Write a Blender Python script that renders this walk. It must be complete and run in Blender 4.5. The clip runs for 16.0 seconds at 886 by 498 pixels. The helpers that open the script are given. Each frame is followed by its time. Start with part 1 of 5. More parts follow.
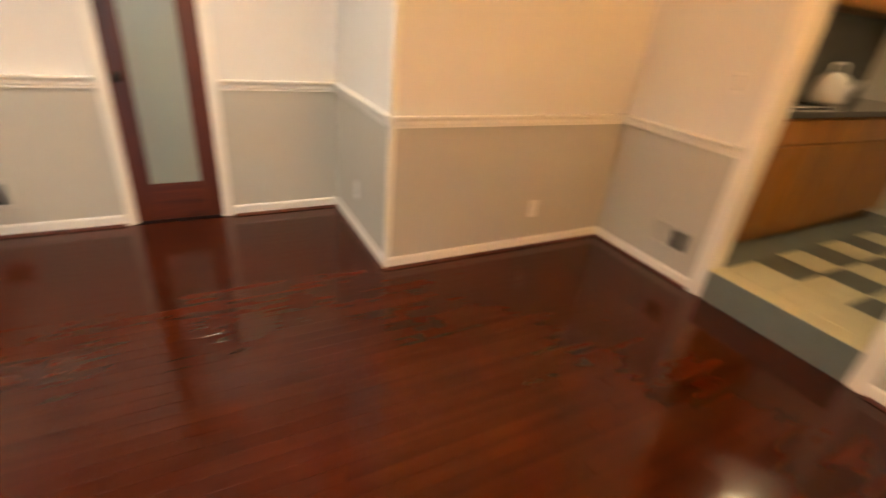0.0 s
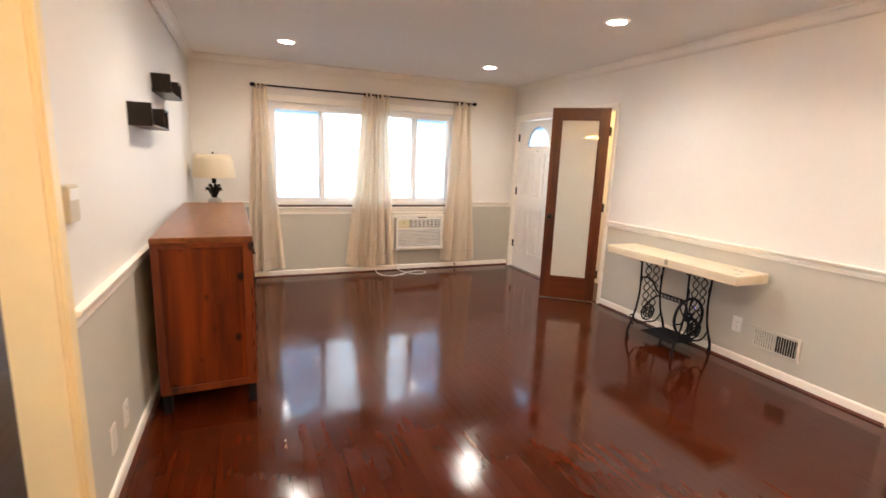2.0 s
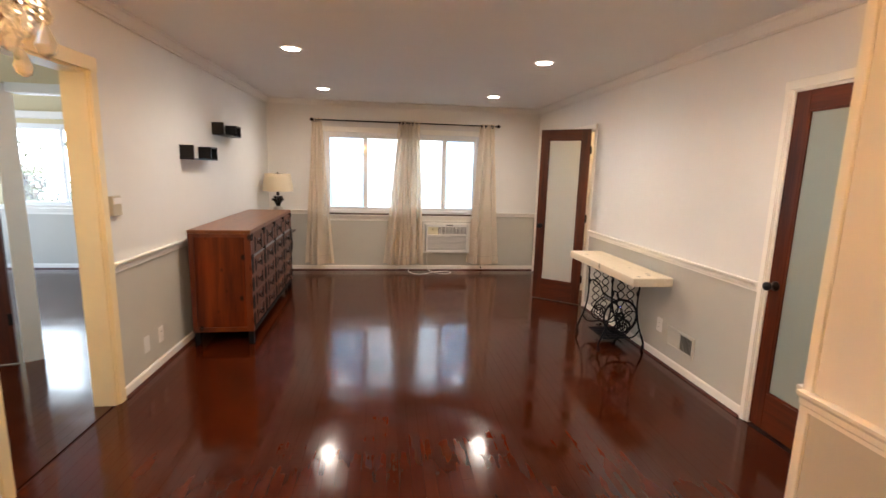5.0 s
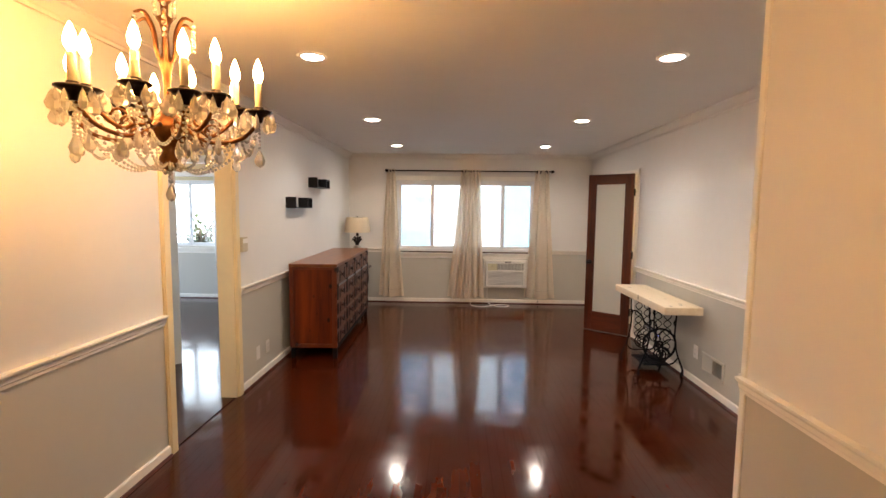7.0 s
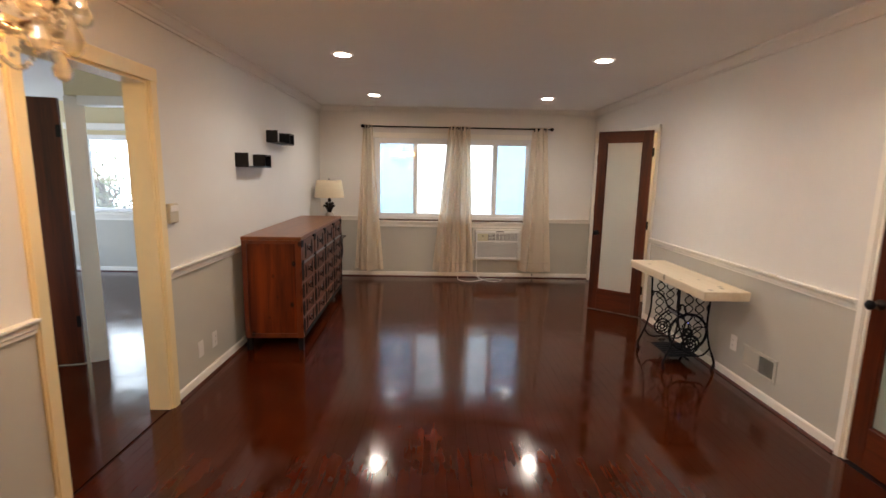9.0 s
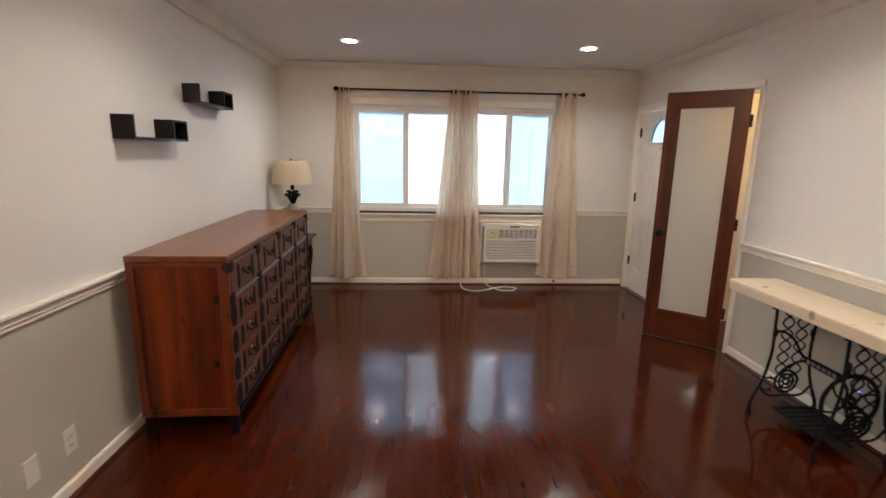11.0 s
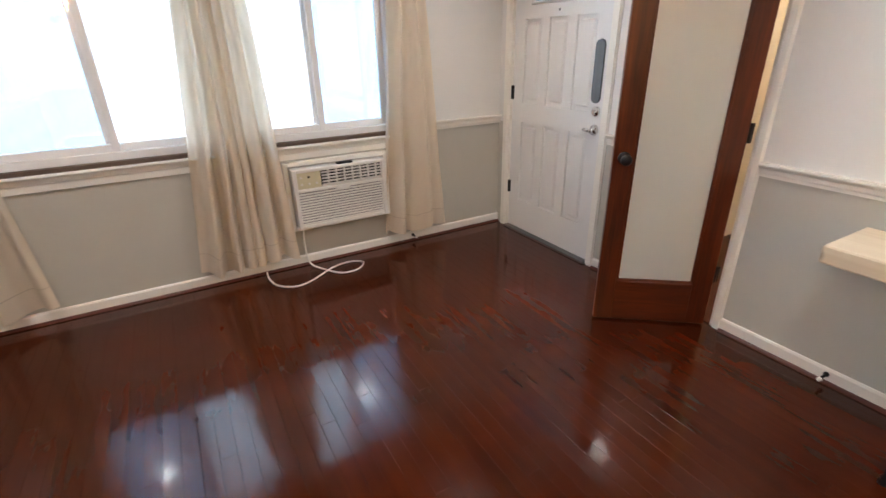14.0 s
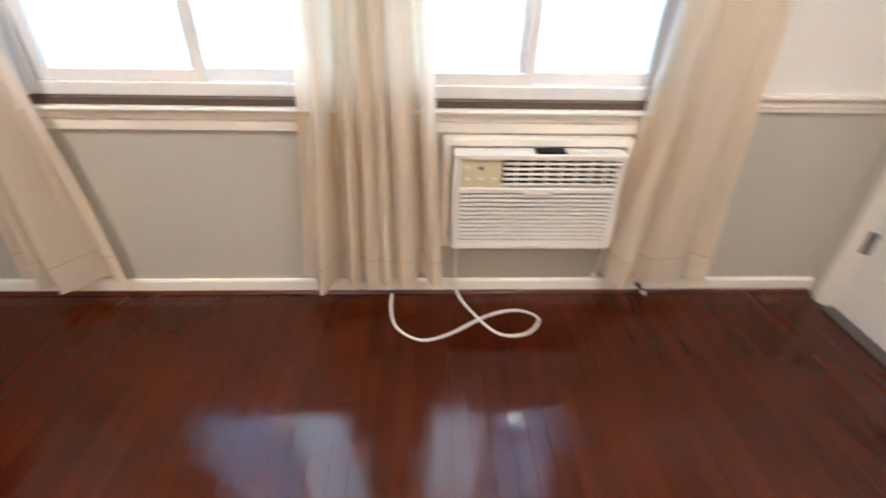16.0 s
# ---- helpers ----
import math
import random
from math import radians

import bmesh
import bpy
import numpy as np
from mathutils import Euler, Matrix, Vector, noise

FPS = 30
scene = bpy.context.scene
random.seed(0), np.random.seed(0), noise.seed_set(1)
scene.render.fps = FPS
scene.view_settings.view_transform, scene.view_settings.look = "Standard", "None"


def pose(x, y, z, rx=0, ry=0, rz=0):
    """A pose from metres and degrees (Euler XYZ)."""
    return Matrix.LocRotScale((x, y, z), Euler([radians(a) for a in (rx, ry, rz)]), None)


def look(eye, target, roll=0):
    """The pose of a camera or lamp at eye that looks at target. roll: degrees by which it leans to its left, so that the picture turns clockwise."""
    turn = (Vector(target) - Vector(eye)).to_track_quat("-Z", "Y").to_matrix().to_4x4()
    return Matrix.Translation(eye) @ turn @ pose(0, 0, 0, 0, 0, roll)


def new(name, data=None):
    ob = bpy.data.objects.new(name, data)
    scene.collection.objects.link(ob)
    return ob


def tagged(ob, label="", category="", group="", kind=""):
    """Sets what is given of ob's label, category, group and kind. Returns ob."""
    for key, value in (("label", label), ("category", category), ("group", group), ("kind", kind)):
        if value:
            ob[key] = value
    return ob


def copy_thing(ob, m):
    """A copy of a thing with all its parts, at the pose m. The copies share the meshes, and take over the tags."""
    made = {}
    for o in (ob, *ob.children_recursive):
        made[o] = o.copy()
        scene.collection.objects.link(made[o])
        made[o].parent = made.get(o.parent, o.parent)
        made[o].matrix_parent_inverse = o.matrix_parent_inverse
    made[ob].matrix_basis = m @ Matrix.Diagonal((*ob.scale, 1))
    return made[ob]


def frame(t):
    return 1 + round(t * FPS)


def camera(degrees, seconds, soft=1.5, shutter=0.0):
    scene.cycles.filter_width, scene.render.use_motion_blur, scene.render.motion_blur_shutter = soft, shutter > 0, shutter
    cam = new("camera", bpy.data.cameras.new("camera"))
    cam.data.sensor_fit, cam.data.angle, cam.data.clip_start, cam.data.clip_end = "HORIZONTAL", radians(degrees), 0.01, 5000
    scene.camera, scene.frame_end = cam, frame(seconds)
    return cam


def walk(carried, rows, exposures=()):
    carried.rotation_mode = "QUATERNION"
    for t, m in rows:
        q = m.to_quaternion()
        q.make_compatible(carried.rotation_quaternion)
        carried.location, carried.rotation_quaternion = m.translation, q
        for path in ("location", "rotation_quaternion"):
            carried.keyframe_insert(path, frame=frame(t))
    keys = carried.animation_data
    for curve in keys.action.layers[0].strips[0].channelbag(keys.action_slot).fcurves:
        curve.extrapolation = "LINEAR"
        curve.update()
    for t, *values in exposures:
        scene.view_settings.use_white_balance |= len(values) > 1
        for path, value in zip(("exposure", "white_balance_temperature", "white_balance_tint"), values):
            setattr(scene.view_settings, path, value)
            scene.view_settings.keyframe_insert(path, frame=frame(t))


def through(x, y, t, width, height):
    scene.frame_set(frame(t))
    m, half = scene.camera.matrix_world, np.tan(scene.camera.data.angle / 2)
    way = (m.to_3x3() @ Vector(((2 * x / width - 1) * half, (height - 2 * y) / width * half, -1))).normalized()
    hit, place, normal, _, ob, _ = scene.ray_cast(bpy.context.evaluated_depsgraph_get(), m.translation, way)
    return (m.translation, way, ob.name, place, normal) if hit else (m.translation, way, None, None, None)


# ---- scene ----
cam = camera(87.3, 16.0, shutter=0.5)
METRES, EYE, TILT, LEAN, TURN = 9.9, 1.535, 0.0, 0.0, -121.1
ROWS = [
    (0.0, 0.0094, -0.0034, -0.0116, 3.99, -27.32, -5.39),
    (0.5, 0.0167, 0.0138, -0.0194, 37.58, -28.4, -4.23),
    (1.0, 0.0421, 0.0248, -0.0102, 75.28, -23.52, -3.22),
    (1.5, 0.0705, 0.0187, -0.0096, 92.94, -14.21, -1.89),
    (2.0, 0.092, 0.0281, -0.0087, 98.73, -10.68, -2.17),
    (2.5, 0.1152, 0.0534, -0.0121, 102.51, -9.19, -2.86),
    (3.0, 0.1295, 0.0809, -0.0096, 102.33, -11.27, -0.57),
    (3.5, 0.1221, 0.1104, -0.009, 104.82, -10.37, -2.73),
    (4.0, 0.1185, 0.1429, -0.006, 107.53, -10.12, -2.82),
    (6.5, 0.1906, 0.2325, 0.0058, 122.3, -6.35, -0.9),
    (7.0, 0.1966, 0.2372, 0.0048, 122.81, -4.94, -0.64),
    (7.5, 0.1918, 0.233, 0.0044, 123.04, -5.35, -0.4),
    (8.0, 0.1766, 0.2195, 0.0036, 121.29, -4.97, -1.5),
    (8.5, 0.1552, 0.2023, 0.0021, 120.52, -7.11, -1.28),
    (11.0, 0.0043, 0.0893, -0.0012, 118.13, -11.48, -1.1),
    (11.5, -0.0242, 0.0604, -0.0022, 113.36, -12.28, 0.36),
    (12.0, -0.0556, 0.0366, -0.0057, 110.66, -13.83, 0.55),
    (12.5, -0.0895, 0.0169, -0.0074, 105.63, -17.56, 0.8),
    (13.0, -0.1245, 0.0016, -0.0093, 97.24, -19.3, 1.56),
    (13.5, -0.1615, -0.0069, -0.011, 92.9, -20.5, 1.91),
    (14.0, -0.1992, -0.0135, -0.0108, 91.3, -23.7, 1.14),
    (14.5, -0.2379, -0.0173, -0.0131, 88.96, -25.01, 0.95),
    (15.0, -0.2782, -0.0175, -0.0145, 91.42, -27.05, 0.58),
    (15.5, -0.3180, -0.0254, -0.0157, 101.8, -31.25, -0.64),
    (16.0, -0.3490, -0.0453, -0.0206, 119.27, -32.79, -1.15),
]
walk(cam, [(t, pose(0, 0, EYE, TILT, LEAN, TURN) @ pose(METRES * x, METRES * y, METRES * z, 90 + pitch, roll, yaw)) for t, x, y, z, yaw, pitch, roll in ROWS],
     [(0.0, 1.85, 7300, 11), (0.6, 2.05, 7100, 11), (1.5, 2.42, 6550, 11), (2.0, 2.2, 6450, 12), (2.5, 1.98, 6400, 12), (3.0, 1.84, 6400, 12), (4.0, 1.78, 6450, 12), (6.5, 1.58, 6500, 12), (7.5, 1.46, 6500, 12),
      (8.5, 1.28, 6550, 12), (11.0, 1.38, 6200, 11), (12.5, 1.42, 5800, 10), (14.0, 1.7, 5800, 10), (16.0, 2.24, 5850, 10)])

# ---------------------------------------------------------------- light
world = bpy.data.worlds.new("sky")
scene.world = world
world.use_nodes = True
wn = world.node_tree
sky = wn.nodes.new("ShaderNodeTexSky")
sky.sky_type, sky.sun_disc = "NISHITA", False
sky.sun_elevation, sky.sun_rotation = radians(42), radians(168)
wn.links.new(sky.outputs[0], wn.nodes["Background"].inputs[0])
wn.nodes["Background"].inputs[1].default_value = 0.15
sun = new("sun", bpy.data.lights.new("sun", "SUN"))
sun.data.energy, sun.data.angle, sun.data.color = 5.0, radians(0.6), (1.0, 0.95, 0.88)
sun.matrix_world = look((0, 0, 20), (-4.0, 19.2, 2.0))
DOWNLIGHT, SPOT_WATTS, CANDLE, HALL_LAMP = 45.0, 16.0, 76.0, 38.0
# bluish area lamps added at the unseen west openings to brighten the bedroom
for y_, w_ in ((0.25, 2.8), (3.35, 2.6)):
    day = new("bedroom_day_fill", bpy.data.lights.new("bedroom_day_fill", "AREA"))
    day.data.shape, day.data.size, day.data.size_y = "RECTANGLE", 1.9, w_
    day.data.energy, day.data.color = 16.0, (0.66, 0.81, 1.0)
    day.matrix_world = pose(-5.33, y_, 1.3, 0, -90, 0)

# ---------------------------------------------------------------- materials


def mat(name, color, rough=0.5, metal=0.0, vary=0.0, scale=8.0, bump=0.0, bscale=60.0, coat=0.0, stretch=(1, 1, 1), trans=0.0, spec=0.5, rand=0.0, gloss=0.06):
    """A Principled material whose colour wanders by vary at two scales, with a fine relief."""
    m = bpy.data.materials.new(name)
    m.use_nodes = True
    n, l = m.node_tree.nodes, m.node_tree.links
    p = n["Principled BSDF"]
    p.inputs["Roughness"].default_value, p.inputs["Metallic"].default_value = rough, metal
    p.inputs["Coat Weight"].default_value, p.inputs["Coat Roughness"].default_value = coat, gloss
    p.inputs["Transmission Weight"].default_value = trans
    p.inputs["Specular IOR Level"].default_value = spec
    p.inputs["Base Color"].default_value = (*color, 1)
    co = n.new("ShaderNodeTexCoord")
    mp = n.new("ShaderNodeMapping")
    mp.inputs["Scale"].default_value = stretch
    l.new(co.outputs["Object"], mp.inputs["Vector"])
    if vary or rand:
        a, b = n.new("ShaderNodeTexNoise"), n.new("ShaderNodeTexNoise")
        a.inputs["Scale"].default_value, b.inputs["Scale"].default_value = scale, scale * 7
        a.inputs["Detail"].default_value = b.inputs["Detail"].default_value = 4
        l.new(mp.outputs[0], a.inputs["Vector"]), l.new(mp.outputs[0], b.inputs["Vector"])
        mix = n.new("ShaderNodeMath")
        mix.operation = "MULTIPLY_ADD"
        mix.inputs[1].default_value = 0.45
        l.new(b.outputs[0], mix.inputs[0]), l.new(a.outputs[0], mix.inputs[2])
        add = n.new("ShaderNodeMath")
        add.operation = "MULTIPLY_ADD"
        add.inputs[1].default_value = rand
        add.inputs[2].default_value = 0.0
        info = n.new("ShaderNodeObjectInfo")
        l.new(info.outputs["Random"], add.inputs[0])
        rng = n.new("ShaderNodeMapRange")
        rng.inputs[1].default_value, rng.inputs[2].default_value = 0.42, 1.03
        rng.inputs[3].default_value, rng.inputs[4].default_value = 1 - vary - rand / 2, 1 + vary - rand / 2
        l.new(mix.outputs[0], rng.inputs[0])
        tot = n.new("ShaderNodeMath")
        l.new(rng.outputs[0], tot.inputs[0]), l.new(add.outputs[0], tot.inputs[1])
        v = n.new("ShaderNodeVectorMath")
        v.operation = "SCALE"
        v.inputs[0].default_value = color
        l.new(tot.outputs[0], v.inputs["Scale"])
        l.new(v.outputs[0], p.inputs["Base Color"])
    if bump:
        c, bp = n.new("ShaderNodeTexNoise"), n.new("ShaderNodeBump")
        c.inputs["Scale"].default_value, c.inputs["Detail"].default_value = bscale, 3
        l.new(mp.outputs[0], c.inputs["Vector"])
        bp.inputs["Strength"].default_value, bp.inputs["Distance"].default_value = bump, 0.002
        l.new(c.outputs[0], bp.inputs["Height"]), l.new(bp.outputs[0], p.inputs["Normal"])
    return m


def wood(name, dark, light, along="y", rough=0.3, coat=0.3, ring=14.0, knots=False, rand=0.0, relief=0.12, fine=0.4, spec=0.5, span=0.5, scuff=False, detail=5, knot=0.22, islands=False):
    """Grain that runs along one axis; knots: round dark spots."""
    m = bpy.data.materials.new(name)
    m.use_nodes = True
    n, l = m.node_tree.nodes, m.node_tree.links
    p = n["Principled BSDF"]
    co, mp = n.new("ShaderNodeTexCoord"), n.new("ShaderNodeMapping")
    mp.inputs["Scale"].default_value = {"x": (0.06, 1, 1), "y": (1, 0.06, 1), "z": (1, 1, 0.06)}[along]
    l.new(co.outputs["Object"], mp.inputs["Vector"])
    if rand:
        info, off = n.new("ShaderNodeNewGeometry" if islands else "ShaderNodeObjectInfo"), n.new("ShaderNodeVectorMath")
        pick = info.outputs["Random Per Island" if islands else "Random"]
        off.operation = "SCALE"
        off.inputs[0].default_value = (31, 17, 23)
        l.new(pick, off.inputs["Scale"])
        l.new(off.outputs[0], mp.inputs["Location"])
    a, b = n.new("ShaderNodeTexNoise"), n.new("ShaderNodeTexNoise")
    a.inputs["Scale"].default_value, a.inputs["Detail"].default_value, a.inputs["Distortion"].default_value = ring, detail, 0.1 * detail
    b.inputs["Scale"].default_value, b.inputs["Detail"].default_value = ring * 9, 3
    l.new(mp.outputs[0], a.inputs["Vector"]), l.new(mp.outputs[0], b.inputs["Vector"])
    s = n.new("ShaderNodeMath")
    s.operation = "MULTIPLY_ADD"
    s.inputs[1].default_value = fine
    l.new(b.outputs[0], s.inputs[0]), l.new(a.outputs[0], s.inputs[2])
    fac = s.outputs[0]
    if rand:
        r2 = n.new("ShaderNodeMath")
        r2.operation = "MULTIPLY_ADD"
        r2.inputs[1].default_value = rand
        l.new(pick, r2.inputs[0]), l.new(fac, r2.inputs[2])
        fac = r2.outputs[0]
    ramp = n.new("ShaderNodeMapRange")
    ramp.inputs[1].default_value, ramp.inputs[2].default_value = 0.5 - span / 2 + fine / 2 + rand * 0.25, 0.5 + span / 2 + fine / 2 + rand * 0.75
    l.new(fac, ramp.inputs[0])
    mix = n.new("ShaderNodeMix")
    mix.data_type = "RGBA"
    mix.inputs[6].default_value, mix.inputs[7].default_value = (*dark, 1), (*light, 1)
    l.new(ramp.outputs[0], mix.inputs[0])
    col = mix.outputs[2]
    if knots:
        vo, kr, km = n.new("ShaderNodeTexVoronoi"), n.new("ShaderNodeMapRange"), n.new("ShaderNodeMix")
        mk = n.new("ShaderNodeMapping")
        mk.inputs["Scale"].default_value = (1, 1, 0.7)
        l.new(co.outputs["Object"], mk.inputs["Vector"]), l.new(mk.outputs[0], vo.inputs["Vector"])
        vo.inputs["Scale"].default_value = 8.5
        kr.inputs[1].default_value, kr.inputs[2].default_value = 0.10, 0.20
        km.data_type = "RGBA"
        km.inputs[6].default_value = (*[c * knot for c in dark], 1)
        l.new(vo.outputs["Distance"], kr.inputs[0]), l.new(kr.outputs[0], km.inputs[0]), l.new(col, km.inputs[7])
        col = km.outputs[2]
    l.new(col, p.inputs["Base Color"])
    bp = n.new("ShaderNodeBump")
    bp.inputs["Strength"].default_value, bp.inputs["Distance"].default_value = relief, 0.001
    l.new(s.outputs[0], bp.inputs["Height"]), l.new(bp.outputs[0], p.inputs["Normal"])
    p.inputs["Roughness"].default_value, p.inputs["Specular IOR Level"].default_value = rough, spec
    p.inputs["Coat Weight"].default_value, p.inputs["Coat Roughness"].default_value = coat, 0.08
    if scuff:
        w, wr = n.new("ShaderNodeTexNoise"), n.new("ShaderNodeMapRange")
        geo = n.new("ShaderNodeNewGeometry")
        w.inputs["Scale"].default_value, w.inputs["Detail"].default_value = 5.0, 6
        l.new(geo.outputs["Position"], w.inputs["Vector"]), l.new(w.outputs[0], wr.inputs[0])
        wr.inputs[1].default_value, wr.inputs[2].default_value = 0.35, 0.7
        wr.inputs[3].default_value, wr.inputs[4].default_value = rough * 0.6, rough * 1.7
        l.new(wr.outputs[0], p.inputs["Roughness"])
        # uneven stain in broad patches, and a finish that is not quite flat
        st_, sr, sm = n.new("ShaderNodeTexNoise"), n.new("ShaderNodeMapRange"), n.new("ShaderNodeVectorMath")
        st_.inputs["Scale"].default_value, st_.inputs["Detail"].default_value = 2.6, 5
        sr.inputs[1].default_value, sr.inputs[2].default_value = 0.3, 0.7
        sr.inputs[3].default_value, sr.inputs[4].default_value = 0.75, 1.25
        sm.operation = "SCALE"
        l.new(geo.outputs["Position"], st_.inputs["Vector"]), l.new(st_.outputs[0], sr.inputs[0])
        l.new(col, sm.inputs[0]), l.new(sr.outputs[0], sm.inputs["Scale"]), l.new(sm.outputs[0], p.inputs["Base Color"])
        wv, wb, ws = n.new("ShaderNodeTexNoise"), n.new("ShaderNodeBump"), n.new("ShaderNodeMapping")
        ws.inputs["Scale"].default_value = (1.6, 0.8, 1)
        wv.inputs["Scale"].default_value, wv.inputs["Detail"].default_value = 13.0, 2
        wb.inputs["Strength"].default_value, wb.inputs["Distance"].default_value = 1.0, 0.00035
        l.new(geo.outputs["Position"], ws.inputs["Vector"]), l.new(ws.outputs[0], wv.inputs["Vector"])
        l.new(wv.outputs[0], wb.inputs["Height"]), l.new(wb.outputs[0], bp.inputs["Normal"])
    return m


def glow(name, color, strength):
    m = bpy.data.materials.new(name)
    m.use_nodes = True
    p = m.node_tree.nodes["Principled BSDF"]
    p.inputs["Base Color"].default_value = (0.8, 0.8, 0.8, 1)
    p.inputs["Emission Color"].default_value, p.inputs["Emission Strength"].default_value = (*color, 1), strength
    return m


def clear_glass(name, tint=(1, 1, 1), gloss=0.08):
    """Thin window glass: see-through, with a faint mirror image."""
    m = bpy.data.materials.new(name)
    m.use_nodes = True
    n, l = m.node_tree.nodes, m.node_tree.links
    t, g, x = n.new("ShaderNodeBsdfTransparent"), n.new("ShaderNodeBsdfGlossy"), n.new("ShaderNodeMixShader")
    t.inputs[0].default_value = (*tint, 1)
    g.inputs["Roughness"].default_value = 0.01
    x.inputs[0].default_value = gloss
    l.new(t.outputs[0], x.inputs[1]), l.new(g.outputs[0], x.inputs[2])
    l.new(x.outputs[0], n["Material Output"].inputs[0])
    return m


def cloth(name, color, through=0.35):
    m = bpy.data.materials.new(name)
    m.use_nodes = True
    n, l = m.node_tree.nodes, m.node_tree.links
    p, t, x = n["Principled BSDF"], n.new("ShaderNodeBsdfTranslucent"), n.new("ShaderNodeMixShader")
    p.inputs["Base Color"].default_value, p.inputs["Roughness"].default_value = (*color, 1), 0.9
    p.inputs["Sheen Weight"].default_value = 0.2
    t.inputs[0].default_value = (*color, 1)
    x.inputs[0].default_value = through
    co, w, bp = n.new("ShaderNodeTexCoord"), n.new("ShaderNodeTexNoise"), n.new("ShaderNodeBump")
    w.inputs["Scale"].default_value = 420
    l.new(co.outputs["Object"], w.inputs["Vector"])
    bp.inputs["Strength"].default_value, bp.inputs["Distance"].default_value = 0.08, 0.001
    l.new(w.outputs[0], bp.inputs["Height"]), l.new(bp.outputs[0], p.inputs["Normal"])
    l.new(p.outputs[0], x.inputs[1]), l.new(t.outputs[0], x.inputs[2])
    l.new(x.outputs[0], n["Material Output"].inputs[0])
    return m


M_UPPER = mat("wall_paint_white", (0.77, 0.755, 0.725), 0.6, vary=0.02, scale=1.5, bump=0.12, bscale=90)
M_LOWER = mat("wall_paint_grey", (0.545, 0.525, 0.465), 0.55, vary=0.025, scale=1.5, bump=0.12, bscale=90)
M_CEIL = mat("ceiling_paint", (0.78, 0.76, 0.73), 0.85, vary=0.02, scale=1.2, bump=0.2, bscale=70)
M_TRIM = mat("trim_paint", (0.89, 0.86, 0.79), 0.35, vary=0.03, scale=5, bump=0.05, bscale=30)
M_CREAM = mat("cream_trim_paint", (0.83, 0.70, 0.43), 0.4, vary=0.04, scale=4, bump=0.08, bscale=30)
M_SHOE = mat("shoe_moulding_stain", (0.075, 0.018, 0.010), 0.3, vary=0.2, scale=12)
M_FLOOR = wood("floor_oak", (0.023, 0.0027, 0.0006), (0.082, 0.0134, 0.0026), "y", 0.12, 0.0, 16, rand=0.11, relief=0.02, fine=0.10, spec=0.35, span=1.1, scuff=True, detail=3)
M_GAP = mat("floor_joint", (0.020, 0.005, 0.003), 0.5)
M_DOORWOOD = wood("door_mahogany", (0.034, 0.0052, 0.0012), (0.155, 0.028, 0.0048), "z", 0.32, 0.0, 12)
M_DOORRAIL = wood("door_rail_mahogany", (0.034, 0.0052, 0.0012), (0.155, 0.028, 0.0048), "x", 0.32, 0.0, 12)
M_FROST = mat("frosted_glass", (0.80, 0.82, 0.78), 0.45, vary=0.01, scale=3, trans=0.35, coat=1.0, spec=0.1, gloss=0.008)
# darker copy of the frosted glass: the closet's dimness is put into its colour
M_FROST2 = mat("frosted_glass_shaded", (0.40, 0.46, 0.42), 0.40, vary=0.01, scale=3, trans=0.3, coat=0.12, spec=0.25)
M_BLACK = mat("black_iron", (0.012, 0.011, 0.012), 0.38, 0.6, vary=0.3, scale=20, bump=0.2, bscale=80)
M_BRONZE = mat("dark_bronze", (0.020, 0.014, 0.012), 0.3, 0.9, vary=0.2, scale=20)
M_CHROME = mat("chrome", (0.75, 0.75, 0.76), 0.15, 1.0)
M_WHITE = mat("white_enamel", (0.82, 0.81, 0.79), 0.3, vary=0.02, scale=4)
M_PLASTIC = mat("white_plastic", (0.80, 0.78, 0.74), 0.35, vary=0.02, scale=6)
M_VINYL = mat("white_vinyl", (0.86, 0.86, 0.86), 0.3, vary=0.02, scale=4)
M_GLASS = clear_glass("window_glass")
M_SCREEN = clear_glass("insect_screen", (0.62, 0.71, 0.78), 0.03)
M_FAN = clear_glass("fanlight_glass", (0.30, 0.38, 0.46), 0.04)
# near-black colour for the shade inside slots, vents and the air outlet
M_DARK = mat("opening_shade", (0.02, 0.02, 0.02), 0.9)
M_STEEL = mat("worn_steel", (0.30, 0.30, 0.32), 0.35, 0.9, vary=0.2, scale=30)
M_BEIGE = mat("bedroom_beige", (0.68, 0.58, 0.36), 0.6, vary=0.02, scale=1.5, bump=0.1)
# bluish so that the sunlight it bounces indoors looks like cool daylight
M_STUCCO = mat("neighbour_stucco", (0.64, 0.79, 0.90), 0.9, vary=0.04, scale=0.7, bump=0.4, bscale=40)

# ---------------------------------------------------------------- mesh helpers


def box(bm, x0, x1, y0, y1, z0, z1, mi=0, bevel=0.0):
    r = bmesh.ops.create_cube(bm, size=1.0, matrix=Matrix.Translation(((x0 + x1) / 2, (y0 + y1) / 2, (z0 + z1) / 2)) @ Matrix.Diagonal((x1 - x0, y1 - y0, z1 - z0, 1)))
    fs = {f for v in r["verts"] for f in v.link_faces}
    for f in fs:
        f.material_index = mi
    if bevel:
        es = {e for v in r["verts"] for e in v.link_edges}
        b = bmesh.ops.bevel(bm, geom=list(es), offset=bevel, segments=1, affect="EDGES", profile=0.5)
        for f in b["faces"]:
            f.material_index = mi
    return bm


